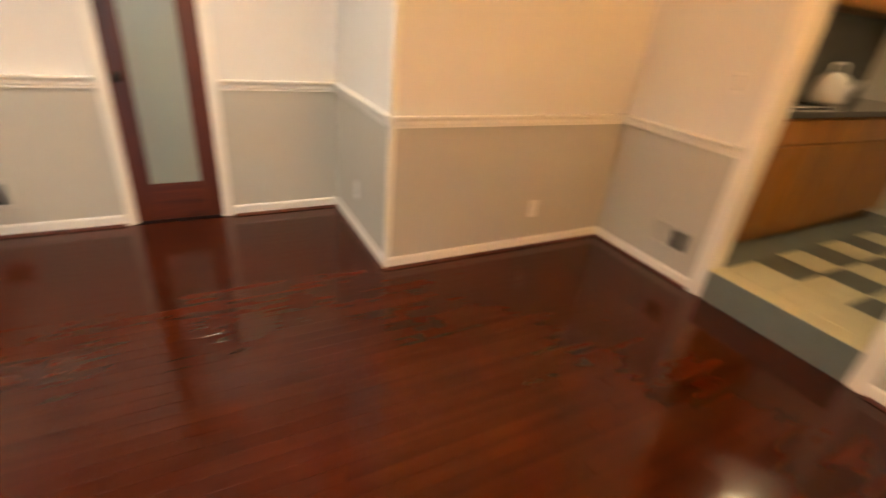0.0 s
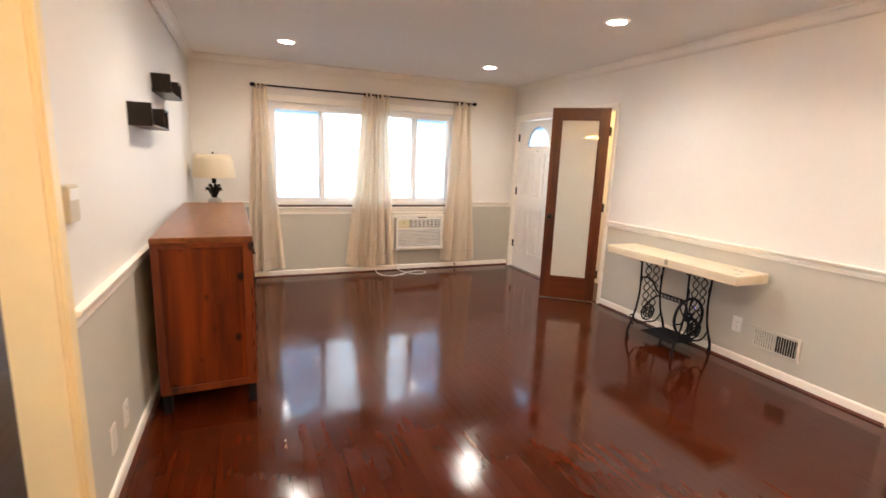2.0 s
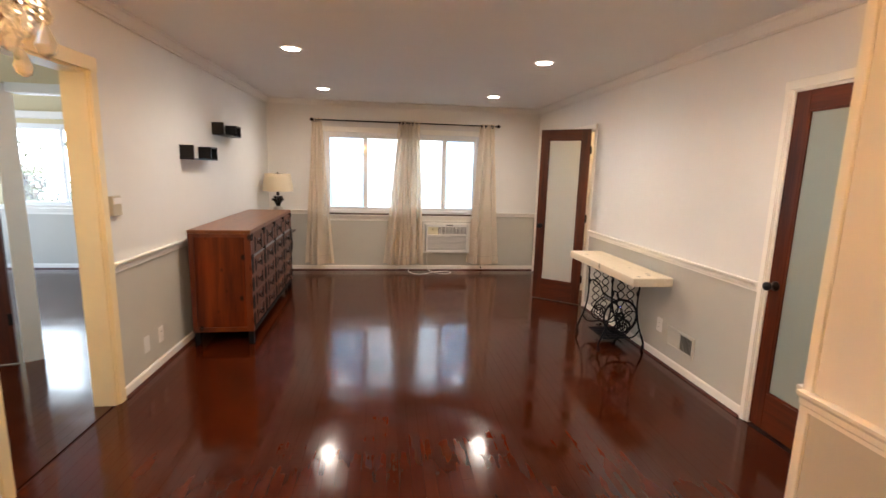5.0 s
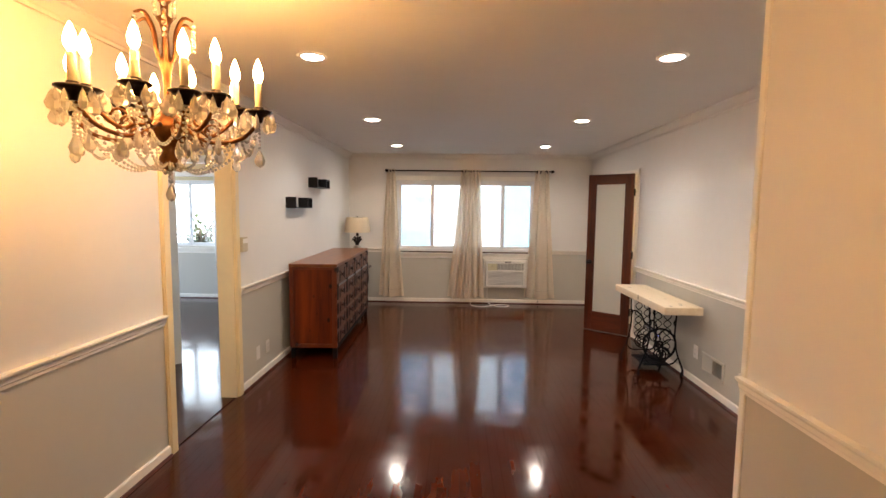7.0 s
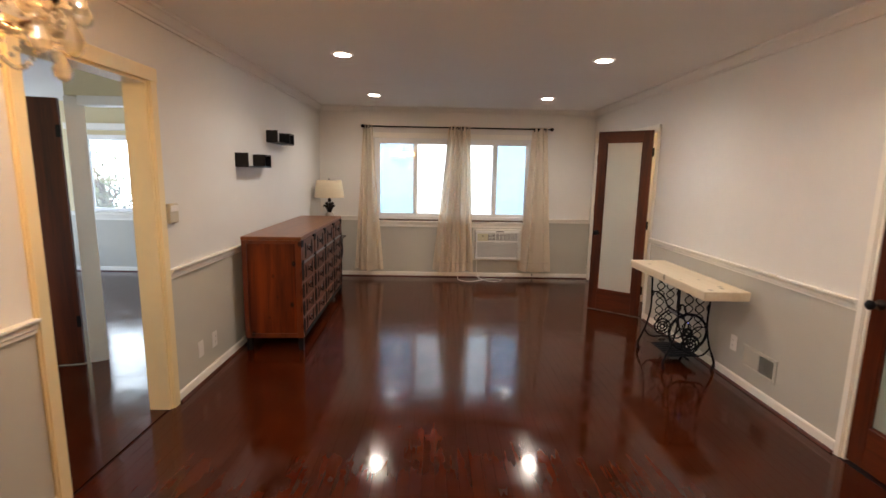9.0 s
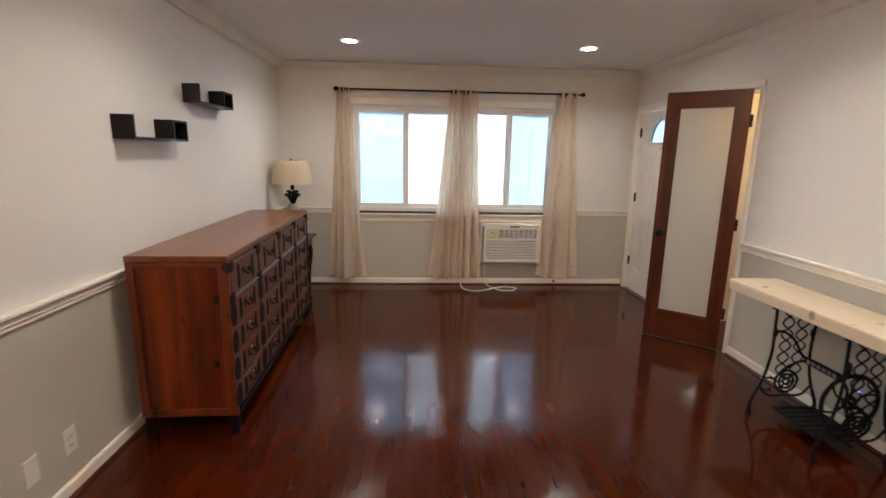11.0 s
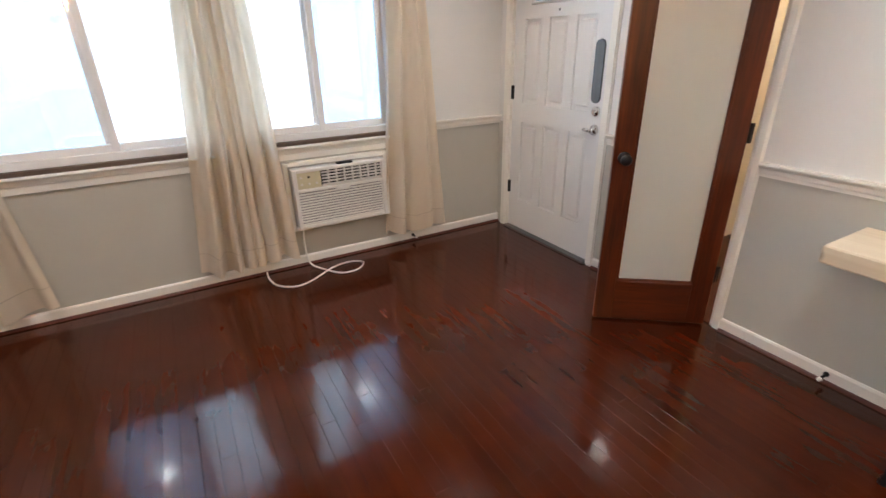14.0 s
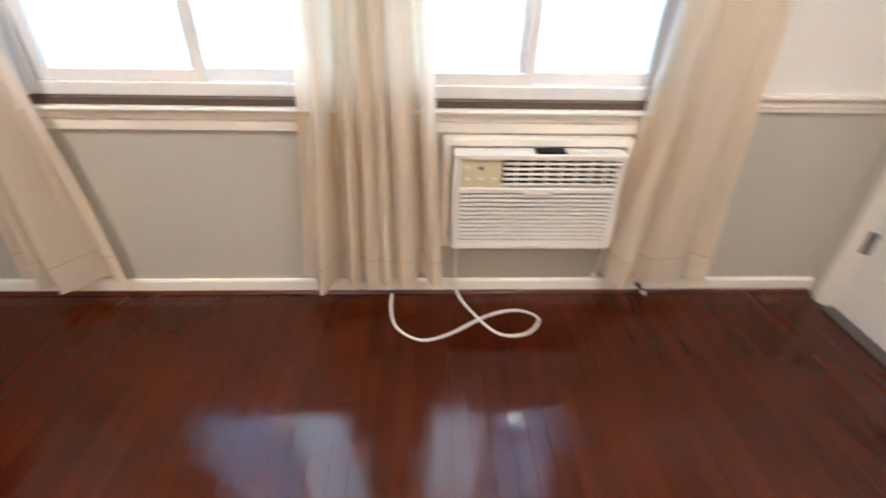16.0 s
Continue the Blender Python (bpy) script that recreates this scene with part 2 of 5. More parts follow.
def rod(bm, p, q, r0, r1=None, n=10, mi=0, caps=True):
    p, q = Vector(p), Vector(q)
    d = q - p
    m = Matrix.Translation((p + q) / 2) @ d.to_track_quat("Z", "Y").to_matrix().to_4x4()
    r = bmesh.ops.create_cone(bm, cap_ends=caps, segments=n, radius1=r0, radius2=r0 if r1 is None else r1, depth=d.length, matrix=m)
    for f in {f for v in r["verts"] for f in v.link_faces}:
        f.material_index, f.smooth = mi, len(f.verts) == 4
    return bm


def tube(bm, pts, r, n=6, closed=False, mi=0):
    """A round bar along points; r is one radius or one for each point."""
    pts = [Vector(p) for p in pts]
    k = len(pts)
    rings = []
    side = None
    for i, p in enumerate(pts):
        a = pts[(i - 1) % k] if closed or i else p
        b = pts[(i + 1) % k] if closed or i < k - 1 else p
        d = (b - a).normalized()
        if side is None:
            side = d.orthogonal().normalized()
        else:
            side = (side - d * side.dot(d)).normalized() if (side - d * side.dot(d)).length > 1e-6 else d.orthogonal().normalized()
        up = d.cross(side)
        rr = r[i] if isinstance(r, (list, tuple)) else r
        rings.append([bm.verts.new(p + rr * (math.cos(u) * side + math.sin(u) * up)) for u in (2 * math.pi * j / n for j in range(n))])
    for i in range(k if closed else k - 1):
        a, b = rings[i], rings[(i + 1) % k]
        for j in range(n):
            f = bm.faces.new((a[j], a[(j + 1) % n], b[(j + 1) % n], b[j]))
            f.smooth, f.material_index = True, mi
    if not closed:
        bm.faces.new(rings[0][::-1]).material_index = mi
        bm.faces.new(rings[-1]).material_index = mi
    return bm


def lathe(bm, prof, n=16, at=(0, 0, 0), mi=0, squash=1.0):
    """Turned about z: prof is a row of (radius, height)."""
    rings = []
    for r, z in prof:
        rings.append([bm.verts.new((at[0] + r * math.cos(2 * math.pi * j / n), at[1] + squash * r * math.sin(2 * math.pi * j / n), at[2] + z)) for j in range(n)])
    for a, b in zip(rings, rings[1:]):
        for j in range(n):
            f = bm.faces.new((a[j], a[(j + 1) % n], b[(j + 1) % n], b[j]))
            f.smooth, f.material_index = True, mi
    if prof[0][0] > 1e-5:
        bm.faces.new(rings[0][::-1]).material_index = mi
    if prof[-1][0] > 1e-5:
        bm.faces.new(rings[-1]).material_index = mi
    return bm


def run(bm, prof, p, q, out, mi=0):
    """A moulding from p to q along a wall: prof is a closed row of (out, up); out is the way that the wall faces."""
    p, q, out = Vector(p), Vector(q), Vector(out)
    a = [bm.verts.new(p + out * o + Vector((0, 0, u))) for o, u in prof]
    b = [bm.verts.new(q + out * o + Vector((0, 0, u))) for o, u in prof]
    k = len(prof)
    for i in range(k):
        bm.faces.new((a[i], a[(i + 1) % k], b[(i + 1) % k], b[i])).material_index = mi
    bm.faces.new(a[::-1]).material_index = mi
    bm.faces.new(b).material_index = mi
    return bm


def mesh_of(name, bm, mats):
    bmesh.ops.recalc_face_normals(bm, faces=bm.faces[:])
    me = bpy.data.meshes.new(name)
    bm.to_mesh(me)
    bm.free()
    for m in mats if isinstance(mats, (list, tuple)) else [mats]:
        me.materials.append(m)
    return me


def part(name, bm, mats, parent, label="", at=None):
    """One mesh object under a thing or a part, in the thing's own axes."""
    ob = new(name, mesh_of(name, bm, mats))
    ob.parent = parent
    if at is not None:
        ob.matrix_basis = at
    return tagged(ob, label)


def setting(name, bm, mats, label="", category=""):
    return tagged(new(name, mesh_of(name, bm, mats)), label, category or name.split("_")[0], kind="structure")


def thing(name, m, label, category, group="", kind=""):
    e = new(name)
    e.empty_display_size = 0.1
    e.matrix_basis = m
    return tagged(e, label, category, group, kind)


def wall(name, axis, f0, f1, a0, a1, z0, z1, holes=(), paint=(0.86,), mats=None, label=""):
    """A wall that runs along axis from a0 to a1 and from f0 to f1 across, with holes (a0, a1, z0, z1) through it."""
    cuts = sorted({a0, a1, *[h[0] for h in holes], *[h[1] for h in holes]})
    lev = sorted({z0, z1, *paint, *[h[2] for h in holes], *[h[3] for h in holes]})
    lev = [z for z in lev if z0 <= z <= z1]
    bm = bmesh.new()
    for b, t in zip(lev, lev[1:]):
        for p, q in zip(cuts, cuts[1:]):
            m, h = (p + q) / 2, (b + t) / 2
            if any(o[0] < m < o[1] and o[2] < h < o[3] for o in holes):
                continue
            mi = 1 if paint and h < paint[0] else 0
            box(bm, *((p, q, f0, f1) if axis == "x" else (f0, f1, p, q)), b, t, mi)
    bmesh.ops.remove_doubles(bm, verts=bm.verts[:], dist=1e-5)
    return setting(name, bm, mats or [M_UPPER, M_LOWER], label, "wall")


# ---------------------------------------------------------------- the large structure
H = 2.48
XL, XR, YW, YB = -0.80, 3.22, 4.90, -2.69
DOORWAY = (-0.03, 0.82)
ENTRY = (3.83, 4.78)
HALL = (2.91, 3.53)
CLOSET = (-0.19, 0.34)
BUMP_X, BUMP_Y = 2.195, -0.98
KITCHEN = (0.47, 1.30)
STEP = 0.19
WIN = ((0.0, 1.16), (1.24, 2.30))
WZ = (0.87, 2.05)
AC = (1.50, 2.16, 0.29, 0.71)

wall("wall_west", "y", XL - 0.13, XL, YB, YW, 0, H, [(*DOORWAY, 0, 2.05)], label="off-white wall with grey lower half below chair rail")
wall("wall_north", "x", YW, YW + 0.15, XL - 0.13, XR + 0.13, 0, H, [(*w, *WZ) for w in WIN] + [AC], label="off-white window wall with grey lower half")
wall("wall_east", "y", XR, XR + 0.13, BUMP_Y, YW, 0, H, [(*ENTRY, 0, 2.04), (*HALL, 0, 2.05), (*CLOSET, 0, 2.05)], label="long off-white wall with grey lower half")
wall("wall_bump_north", "x", BUMP_Y - 0.12, BUMP_Y, BUMP_X, XR + 0.13, 0, H, label="short return wall, white over grey")
wall("wall_bump_west", "y", BUMP_X, BUMP_X + 0.12, YB, BUMP_Y - 0.12, 0, H, label="dining side wall, white over grey paint")
wall("wall_south", "x", YB - 0.13, YB, XL - 0.13, BUMP_X + 0.12, 0, H, [(*KITCHEN, 0, 2.08)], label="dining back wall with open kitchen doorway")
# bedroom beyond the west doorway
BX, BY = -5.2, 4.95
BWIN = (-4.25, -3.0)
wall("wall_bedroom_north", "x", BY, BY + 0.15, BX, XL - 0.13, 0, H, [(*BWIN, 0.87, 2.02)], mats=[M_BEIGE, M_LOWER], label="bedroom window wall, cream over grey paint")
# both openings are out of view, added to let more daylight into the bedroom
wall("wall_bedroom_west", "y", BX - 0.12, BX, -1.5, BY + 0.15, 0, H, [(-1.2, 1.7, 0.3, 2.3), (2.0, 4.7, 0.3, 2.3)], mats=[M_BEIGE, M_LOWER], label="bedroom side wall, cream over grey paint")
wall("wall_bedroom_south", "x", -1.62, -1.5, BX - 0.12, XL - 0.13, 0, H, mats=[M_BEIGE, M_LOWER], label="plain bedroom rear wall")
wall("wall_bedroom_header", "x", 1.58, 1.68, -1.86, XL - 0.13, 2.07, H, paint=(), mats=[M_BEIGE], label="cream wall above the inner bedroom doorway")
bm = bmesh.new()
box(bm, -1.76, XL - 0.134, 1.562, 1.698, 2.0, 2.068, bevel=0.004)
setting("bedroom_head_trim", bm, M_TRIM, "white trim across the inner bedroom doorway", "trim")
# hall behind the open wooden door, closet behind the shut one
wall("wall_hall_east", "y", 5.0, 5.12, 2.2, 4.1, 0, H, [(2.55, 3.05, 1.45, 2.05)], paint=(), mats=[M_UPPER], label="plain hall wall")
wall("wall_hall_north", "x", 3.62, 3.72, XR + 0.13, 5.0, 0, H, paint=(), mats=[M_UPPER], label="plain hall wall")
wall("wall_hall_south", "x", 2.2, 2.32, XR + 0.13, 5.0, 0, H, paint=(), mats=[M_UPPER], label="plain hall wall")
wall("wall_closet_east", "y", 3.95, 4.05, BUMP_Y - 0.12, 0.9, 0, H, paint=(), mats=[M_LOWER], label="closet back wall in shade")
wall("wall_closet_north", "x", 0.9, 1.0, XR + 0.13, 4.05, 0, H, paint=(), mats=[M_LOWER], label="closet side wall in shade")
# kitchen
KX0, KX1, KY = -0.93, 3.2, -5.3
wall("wall_kitchen_south", "x", KY - 0.12, KY, KX0, KX1 + 0.12, 0, H, paint=(), mats=[M_UPPER], label="plain kitchen wall")
wall("wall_kitchen_east", "y", KX1, KX1 + 0.12, KY, YB - 0.13, 0, H, paint=(), mats=[M_UPPER], label="plain kitchen wall")
wall("wall_kitchen_west", "y", KX0 - 0.12, KX0, KY, YB - 0.13, 0, H, paint=(), mats=[M_UPPER], label="plain kitchen wall")

bm = bmesh.new()
box(bm, BX - 0.2, 5.2, KY - 0.2, 5.1, H, H + 0.14)
setting("ceiling", bm, M_CEIL, "smooth off-white painted ceiling", "ceiling")
bm = bmesh.new()
box(bm, BX - 0.12, XR + 1.9, YB + 0.004, YW + 0.15, -0.10, -0.012)
setting("floor", bm, M_GAP, "glossy red-brown strip hardwood floor", "floor")

# crown, chair rail, baseboard, shoe
CROWN = [(0, 0), (0.075, 0), (0.075, -0.014), (0.06, -0.02), (0.045, -0.035), (0.028, -0.055), (0.018, -0.062), (0.018, -0.078), (0, -0.078)]
RAIL = [(0, -0.032), (0.012, -0.032), (0.012, -0.018), (0.018, -0.012), (0.018, 0.006), (0.028, 0.014), (0.034, 0.022), (0.034, 0.032), (0, 0.032)]
BASE = [(0, 0.012), (0.014, 0.012), (0.014, 0.062), (0.008, 0.072), (0, 0.072)]
SHOE = [(0, -0.011), (0.030, -0.011), (0.029, 0.004), (0.022, 0.014), (0, 0.018)]
RZ = 0.877
runs = {
    "west": [((XL, YB, 0), (XL, DOORWAY[0] - 0.075, 0), (1, 0, 0)), ((XL, DOORWAY[1] + 0.085, 0), (XL, YW, 0), (1, 0, 0))],
    "north": [((XL, YW, 0), (-0.05, YW, 0), (0, -1, 0)), ((2.36, YW, 0), (XR, YW, 0), (0, -1, 0))],
    "east": [((XR, BUMP_Y, 0), (XR, CLOSET[0] - 0.055, 0), (-1, 0, 0)), ((XR, CLOSET[1] + 0.05, 0), (XR, HALL[0] - 0.045, 0), (-1, 0, 0)), ((XR, HALL[1] + 0.05, 0), (XR, ENTRY[0] - 0.06, 0), (-1, 0, 0))],
    "bump": [((BUMP_X, BUMP_Y, 0), (XR, BUMP_Y, 0), (0, 1, 0)), ((BUMP_X, YB, 0), (BUMP_X, BUMP_Y, 0), (-1, 0, 0))],
    "south": [((KITCHEN[1] + 0.075, YB, 0), (BUMP_X, YB, 0), (0, 1, 0)), ((XL, YB, 0), (KITCHEN[0] - 0.075, YB, 0), (0, 1, 0))],
    "bedroom": [((BX, BY, 0), (XL - 0.13, BY, 0), (0, -1, 0))],
}
for side, rows in runs.items():
    rail, base, shoe = bmesh.new(), bmesh.new(), bmesh.new()
    for p, q, out in rows:
        up = Vector((0, 0, RZ))
        run(rail, RAIL, Vector(p) + up, Vector(q) + up, out)
        if side != "north":
            run(base, BASE, p, q, out), run(shoe, SHOE, p, q, out)
    if side == "north":
        run(base, BASE, (XL, YW, 0), (XR, YW, 0), (0, -1, 0)), run(shoe, SHOE, (XL, YW, 0), (XR, YW, 0), (0, -1, 0))
    setting("chair_rail", rail, M_TRIM, "white painted moulded wooden chair rail", "trim")
    setting("baseboard", base, M_TRIM, "low white painted baseboard", "baseboard")
    setting("shoe_moulding", shoe, M_SHOE, "dark red-brown shoe moulding along the floor", "trim")
bm = bmesh.new()
for p, q, out in [((XL, YB, H), (XL, YW, H), (1, 0, 0)), ((XL, YW, H), (XR, YW, H), (0, -1, 0)), ((XR, BUMP_Y, H), (XR, YW, H), (-1, 0, 0)), ((BUMP_X, BUMP_Y, H), (XR, BUMP_Y, H), (0, 1, 0)), ((BUMP_X, YB, H), (BUMP_X, BUMP_Y, H), (-1, 0, 0)), ((XL, YB, H), (BUMP_X, YB, H), (0, 1, 0))]:
    run(bm, CROWN, p, q, out)
setting("crown_moulding", bm, M_CEIL, "white painted crown moulding below the ceiling", "trim")
bm = bmesh.new()
box(bm, BUMP_X - 0.008, BUMP_X + 0.028, BUMP_Y - 0.028, BUMP_Y + 0.008, 0, H - 0.08, bevel=0.004)
setting("corner_trim", bm, M_TRIM, "white wooden corner strip on the wall edge", "trim")


def casing(name, axis, f, out, a0, a1, top, w, mats, label, depth=0.018, wallw=0.13, jamb=True):
    """Flat moulded trim round an opening, and the lining of the opening."""
    bm = bmesh.new()
    s = 1 if out > 0 else -1
    fl, fh = sorted((f, f + s * depth))
    f2l, f2h = sorted((f, f + s * depth * 0.6))
    jl, jh = sorted((f + s * 0.002, f - s * (wallw + 0.002)))

    def bx(p, q, g0, g1, z0, z1, bv=0.003):
        box(bm, *((p, q, g0, g1) if axis == "x" else (g0, g1, p, q)), z0, z1, bevel=bv)

    for p, q in ((a0 - w, a0), (a1, a1 + w)):
        bx(p + w * 0.12, q - w * 0.12, fl, fh, 0, top + 0.002)
        bx(p, q, f2l, f2h, 0, top)
    bx(a0 - w, a1 + w, fl, fh, top, top + w)
    if jamb:
        bx(a0 - 0.001, a0 + 0.014, jl, jh, 0, top - 0.015, 0)
        bx(a1 - 0.014, a1 + 0.001, jl, jh, 0, top - 0.015, 0)
        bx(a0 - 0.001, a1 + 0.001, jl, jh, top - 0.015, top + 0.001, 0)
    return setting(name, bm, mats, label, "trim")


casing("doorway_casing", "y", XL, 1, *DOORWAY, 2.05, 0.08, M_CREAM, "cream painted wooden doorway casing", 0.022)
casing("kitchen_casing", "x", YB, 1, *KITCHEN, 2.08, 0.075, M_TRIM, "cream-white casing round the kitchen doorway")
casing("closet_casing", "y", XR, -1, *CLOSET, 2.05, 0.05, M_TRIM, "narrow white casing round the closet door")
casing("hall_casing", "y", XR, -1, *HALL, 2.05, 0.045, M_TRIM, "narrow white casing round the hall doorway")
casing("entry_casing", "y", XR, -1, *ENTRY, 2.04, 0.055, M_TRIM, "white casing round the entry door")

# outside
bm = bmesh.new()
box(bm, -80, 80, -60, 120, -0.6, -0.5)
setting("ground", bm, mat("outside_ground", (0.22, 0.21, 0.19), 0.9, vary=0.2, scale=2), "plain pale ground outside", "ground")
bm = bmesh.new()
box(bm, BX - 0.6, 5.6, KY - 0.6, 5.25, H + 0.15, H + 0.4)
setting("roof", bm, M_STUCCO, "flat roof slab over the apartment", "roof")

# ---------------------------------------------------------------- more materials
M_PINE = wood("dresser_pine", (0.054, 0.0078, 0.0018), (0.19, 0.037, 0.0063), "z", 0.36, 0.0, 7, knots=True)
M_PINETOP = wood("dresser_top_pine", (0.12, 0.032, 0.0075), (0.255, 0.080, 0.0185), "y", 0.30, 0.1, 10, knots=True)
M_DRAWER = wood("drawer_wood", (0.072, 0.0160, 0.0036), (0.185, 0.046, 0.0100), "y", 0.45, 0.0, 10, rand=0.15)
M_PINEPANEL = wood("dresser_side_pine", (0.034, 0.0044, 0.0009), (0.21, 0.038, 0.0055), "z", 0.36, 0.0, 13, knots=True, span=0.42, fine=0.2, spec=0.3)
M_RAWPINE = wood("raw_pine", (0.66, 0.54, 0.38), (0.80, 0.70, 0.54), "y", 0.55, 0.0, 8, knots=True, knot=0.5)
M_OAKCAB = wood("kitchen_oak", (0.24, 0.085, 0.010), (0.48, 0.205, 0.027), "z", 0.4, 0.05, 12)
M_IRON = mat("wrought_iron", (0.007, 0.0075, 0.010), 0.6, 0.0, spec=0.15, vary=0.3, scale=30, bump=0.3, bscale=120)
M_CURTAIN = cloth("curtain_linen", (0.81, 0.715, 0.58), 0.36)
M_SEAM = mat("seam_thread", (0.55, 0.46, 0.35), 0.9)
M_SHADE = cloth("lamp_shade_linen", (0.80, 0.70, 0.52), 0.3)
M_SHEER = cloth("white_curtain", (0.80, 0.80, 0.80), 0.4)
M_STONE = mat("lamp_stone", (0.46, 0.45, 0.42), 0.7, vary=0.15, scale=18, bump=0.3)
M_DARKWOOD = wood("dark_side_table", (0.012, 0.006, 0.004), (0.035, 0.016, 0.010), "y", 0.3, 0.2, 12)
M_PANEL = mat("control_panel_cream", (0.66, 0.62, 0.42), 0.4, vary=0.03)
M_GREY = mat("grey_metal", (0.16, 0.16, 0.16), 0.4, 0.7, vary=0.1)
M_GOLD = mat("aged_brass", (0.13, 0.058, 0.024), 0.36, 0.95, vary=0.3, scale=40, bump=0.3, bscale=90)
M_CANDLE = mat("candle_sleeve", (0.80, 0.72, 0.52), 0.5, vary=0.05)
M_CRYSTAL = mat("crystal", (0.98, 0.96, 0.92), 0.04, trans=0.72)
M_BULB = glow("flame_bulb", (1.0, 0.49, 0.145), CANDLE)
M_LENS = glow("downlight_lens", (1.0, 0.90, 0.77), DOWNLIGHT)
M_HALLGLOW = glow("hall_lamp_glass", (1.0, 0.58, 0.20), HALL_LAMP)
M_LED = glow("blue_led", (0.1, 0.15, 1.0), 6)
M_CREAMTILE = mat("cream_vinyl_tile", (0.62, 0.60, 0.40), 0.35, vary=0.06, scale=9, rand=0.06)
M_GREENTILE = mat("green_vinyl_tile", (0.085, 0.105, 0.095), 0.35, vary=0.15, scale=9, rand=0.1)
M_RISER = mat("riser_vinyl", (0.15, 0.18, 0.165), 0.4, vary=0.1, scale=6)
M_GRANITE = mat("dark_granite", (0.035, 0.035, 0.033), 0.15, vary=0.5, scale=60)
M_SPLASH = mat("slate_backsplash", (0.075, 0.085, 0.075), 0.35, vary=0.2, scale=12)
M_LEAF = mat("leaf_green", (0.09, 0.12, 0.06), 0.5, vary=0.4, scale=2, rand=0.2)
M_BARK = mat("bark", (0.12, 0.09, 0.06), 0.9, vary=0.3, scale=12, bump=0.6)
M_ROOFING = mat("roof_shingle", (0.12, 0.11, 0.10), 0.9, vary=0.2, scale=6)
M_TRACK = mat("brown_track", (0.10, 0.065, 0.045), 0.6, vary=0.1)
# the bright sky mirrored in the neighbour's panes is put into this pale colour
M_SKYPANE = mat("sky_reflecting_pane", (0.46, 0.56, 0.64), 0.12, vary=0.1, scale=2)


# ---------------------------------------------------------------- windows and curtains
def window(name, x0, x1, y, z0, z1, mull, screen, label):
    """A white sliding window in a wall that faces -y: outer frame, two sashes with panes, an insect screen on one half."""
    w = thing(name, pose((x0 + x1) / 2, y, z0), label, "window", kind="structure")
    h, a = z1 - z0, (x1 - x0) / 2
    mull -= (x0 + x1) / 2
    bm = bmesh.new()
    for b in ((-a, -a + 0.03, 0, h), (a - 0.03, a, 0, h), (-a + 0.03, a - 0.03, 0, 0.045), (-a + 0.03, a - 0.03, h - 0.035, h)):
        box(bm, b[0], b[1], 0.03, 0.12, b[2], b[3], bevel=0.003)
    part("window_frame", bm, M_VINYL, w)
    for s0, s1, y0, has in ((-a + 0.03, mull + 0.034, 0.045, screen < 0), (mull - 0.034, a - 0.03, 0.075, screen > 0)):
        bm = bmesh.new()
        g0, g1, k = 0.045, h - 0.035, 0.042
        for b in ((s0, s0 + k, g0, g1), (s1 - k, s1, g0, g1), (s0 + k, s1 - k, g0, g0 + k), (s0 + k, s1 - k, g1 - k, g1)):
            box(bm, b[0], b[1], y0, y0 + 0.028, b[2], b[3], bevel=0.003)
        s = part("sash", bm, M_VINYL, w)
        bm = bmesh.new()
        box(bm, s0 + k - 0.004, s1 - k + 0.004, y0 + 0.012, y0 + 0.016, g0 + k - 0.004, g1 - k + 0.004)
        part("pane", bm, M_GLASS, s).visible_shadow = False
        if has:
            bm = bmesh.new()
            box(bm, s0 + 0.02, s1 - 0.02, 0.112, 0.114, g0, g1)
            part("insect_screen", bm, M_SCREEN, w, "fine bluish insect screen").visible_shadow = False
    bm = bmesh.new()
    box(bm, mull + 0.012, mull + 0.024, 0.034, 0.046, h * 0.45, h * 0.52, bevel=0.003)
    part("latch", bm, M_VINYL, w)
    return w


window("window_1", *WIN[0], YW, *WZ, 0.59, -1, "white vinyl sliding window with bright daylight outside")
window("window_2", *WIN[1], YW, *WZ, 1.77, 1, "white vinyl sliding window above the air conditioner")
window("window_3", -4.25, -3.0, BY, 0.87, 2.02, -3.58, 0, "white bedroom sliding window facing green shrubs")
SILL = [(0, -0.085), (0.012, -0.085), (0.012, -0.05), (0.02, -0.04), (0.02, -0.018), (0.036, -0.012), (0.04, -0.004), (0.036, 0.004), (0, 0.004)]
for x0, x1 in WIN:
    bm = bmesh.new()
    run(bm, SILL, (x0 - 0.02, YW, 0.842), (x1 + 0.02, YW, 0.842), (0, -1, 0))
    gap = bmesh.new()
    box(gap, x0 - 0.005, x1 + 0.005, YW - 0.012, YW + 0.028, 0.847, 0.871)
    setting("window_track", gap, M_TRACK, "dark brown track under the window frame", "track")
    setting("window_sill", bm, M_TRIM, "white moulded window sill and apron", "sill")
bm = bmesh.new()
box(bm, WIN[0][0] - 0.03, WIN[1][1] + 0.03, YW - 0.014, YW, 2.05, 2.125, bevel=0.004)
setting("window_head_trim", bm, M_TRIM, "white flat trim above the windows", "trim")
bm = bmesh.new()
run(bm, SILL, (-4.3, BY, 0.865), (-2.95, BY, 0.865), (0, -1, 0))
setting("window_sill", bm, M_TRIM, "white bedroom window sill", "sill")


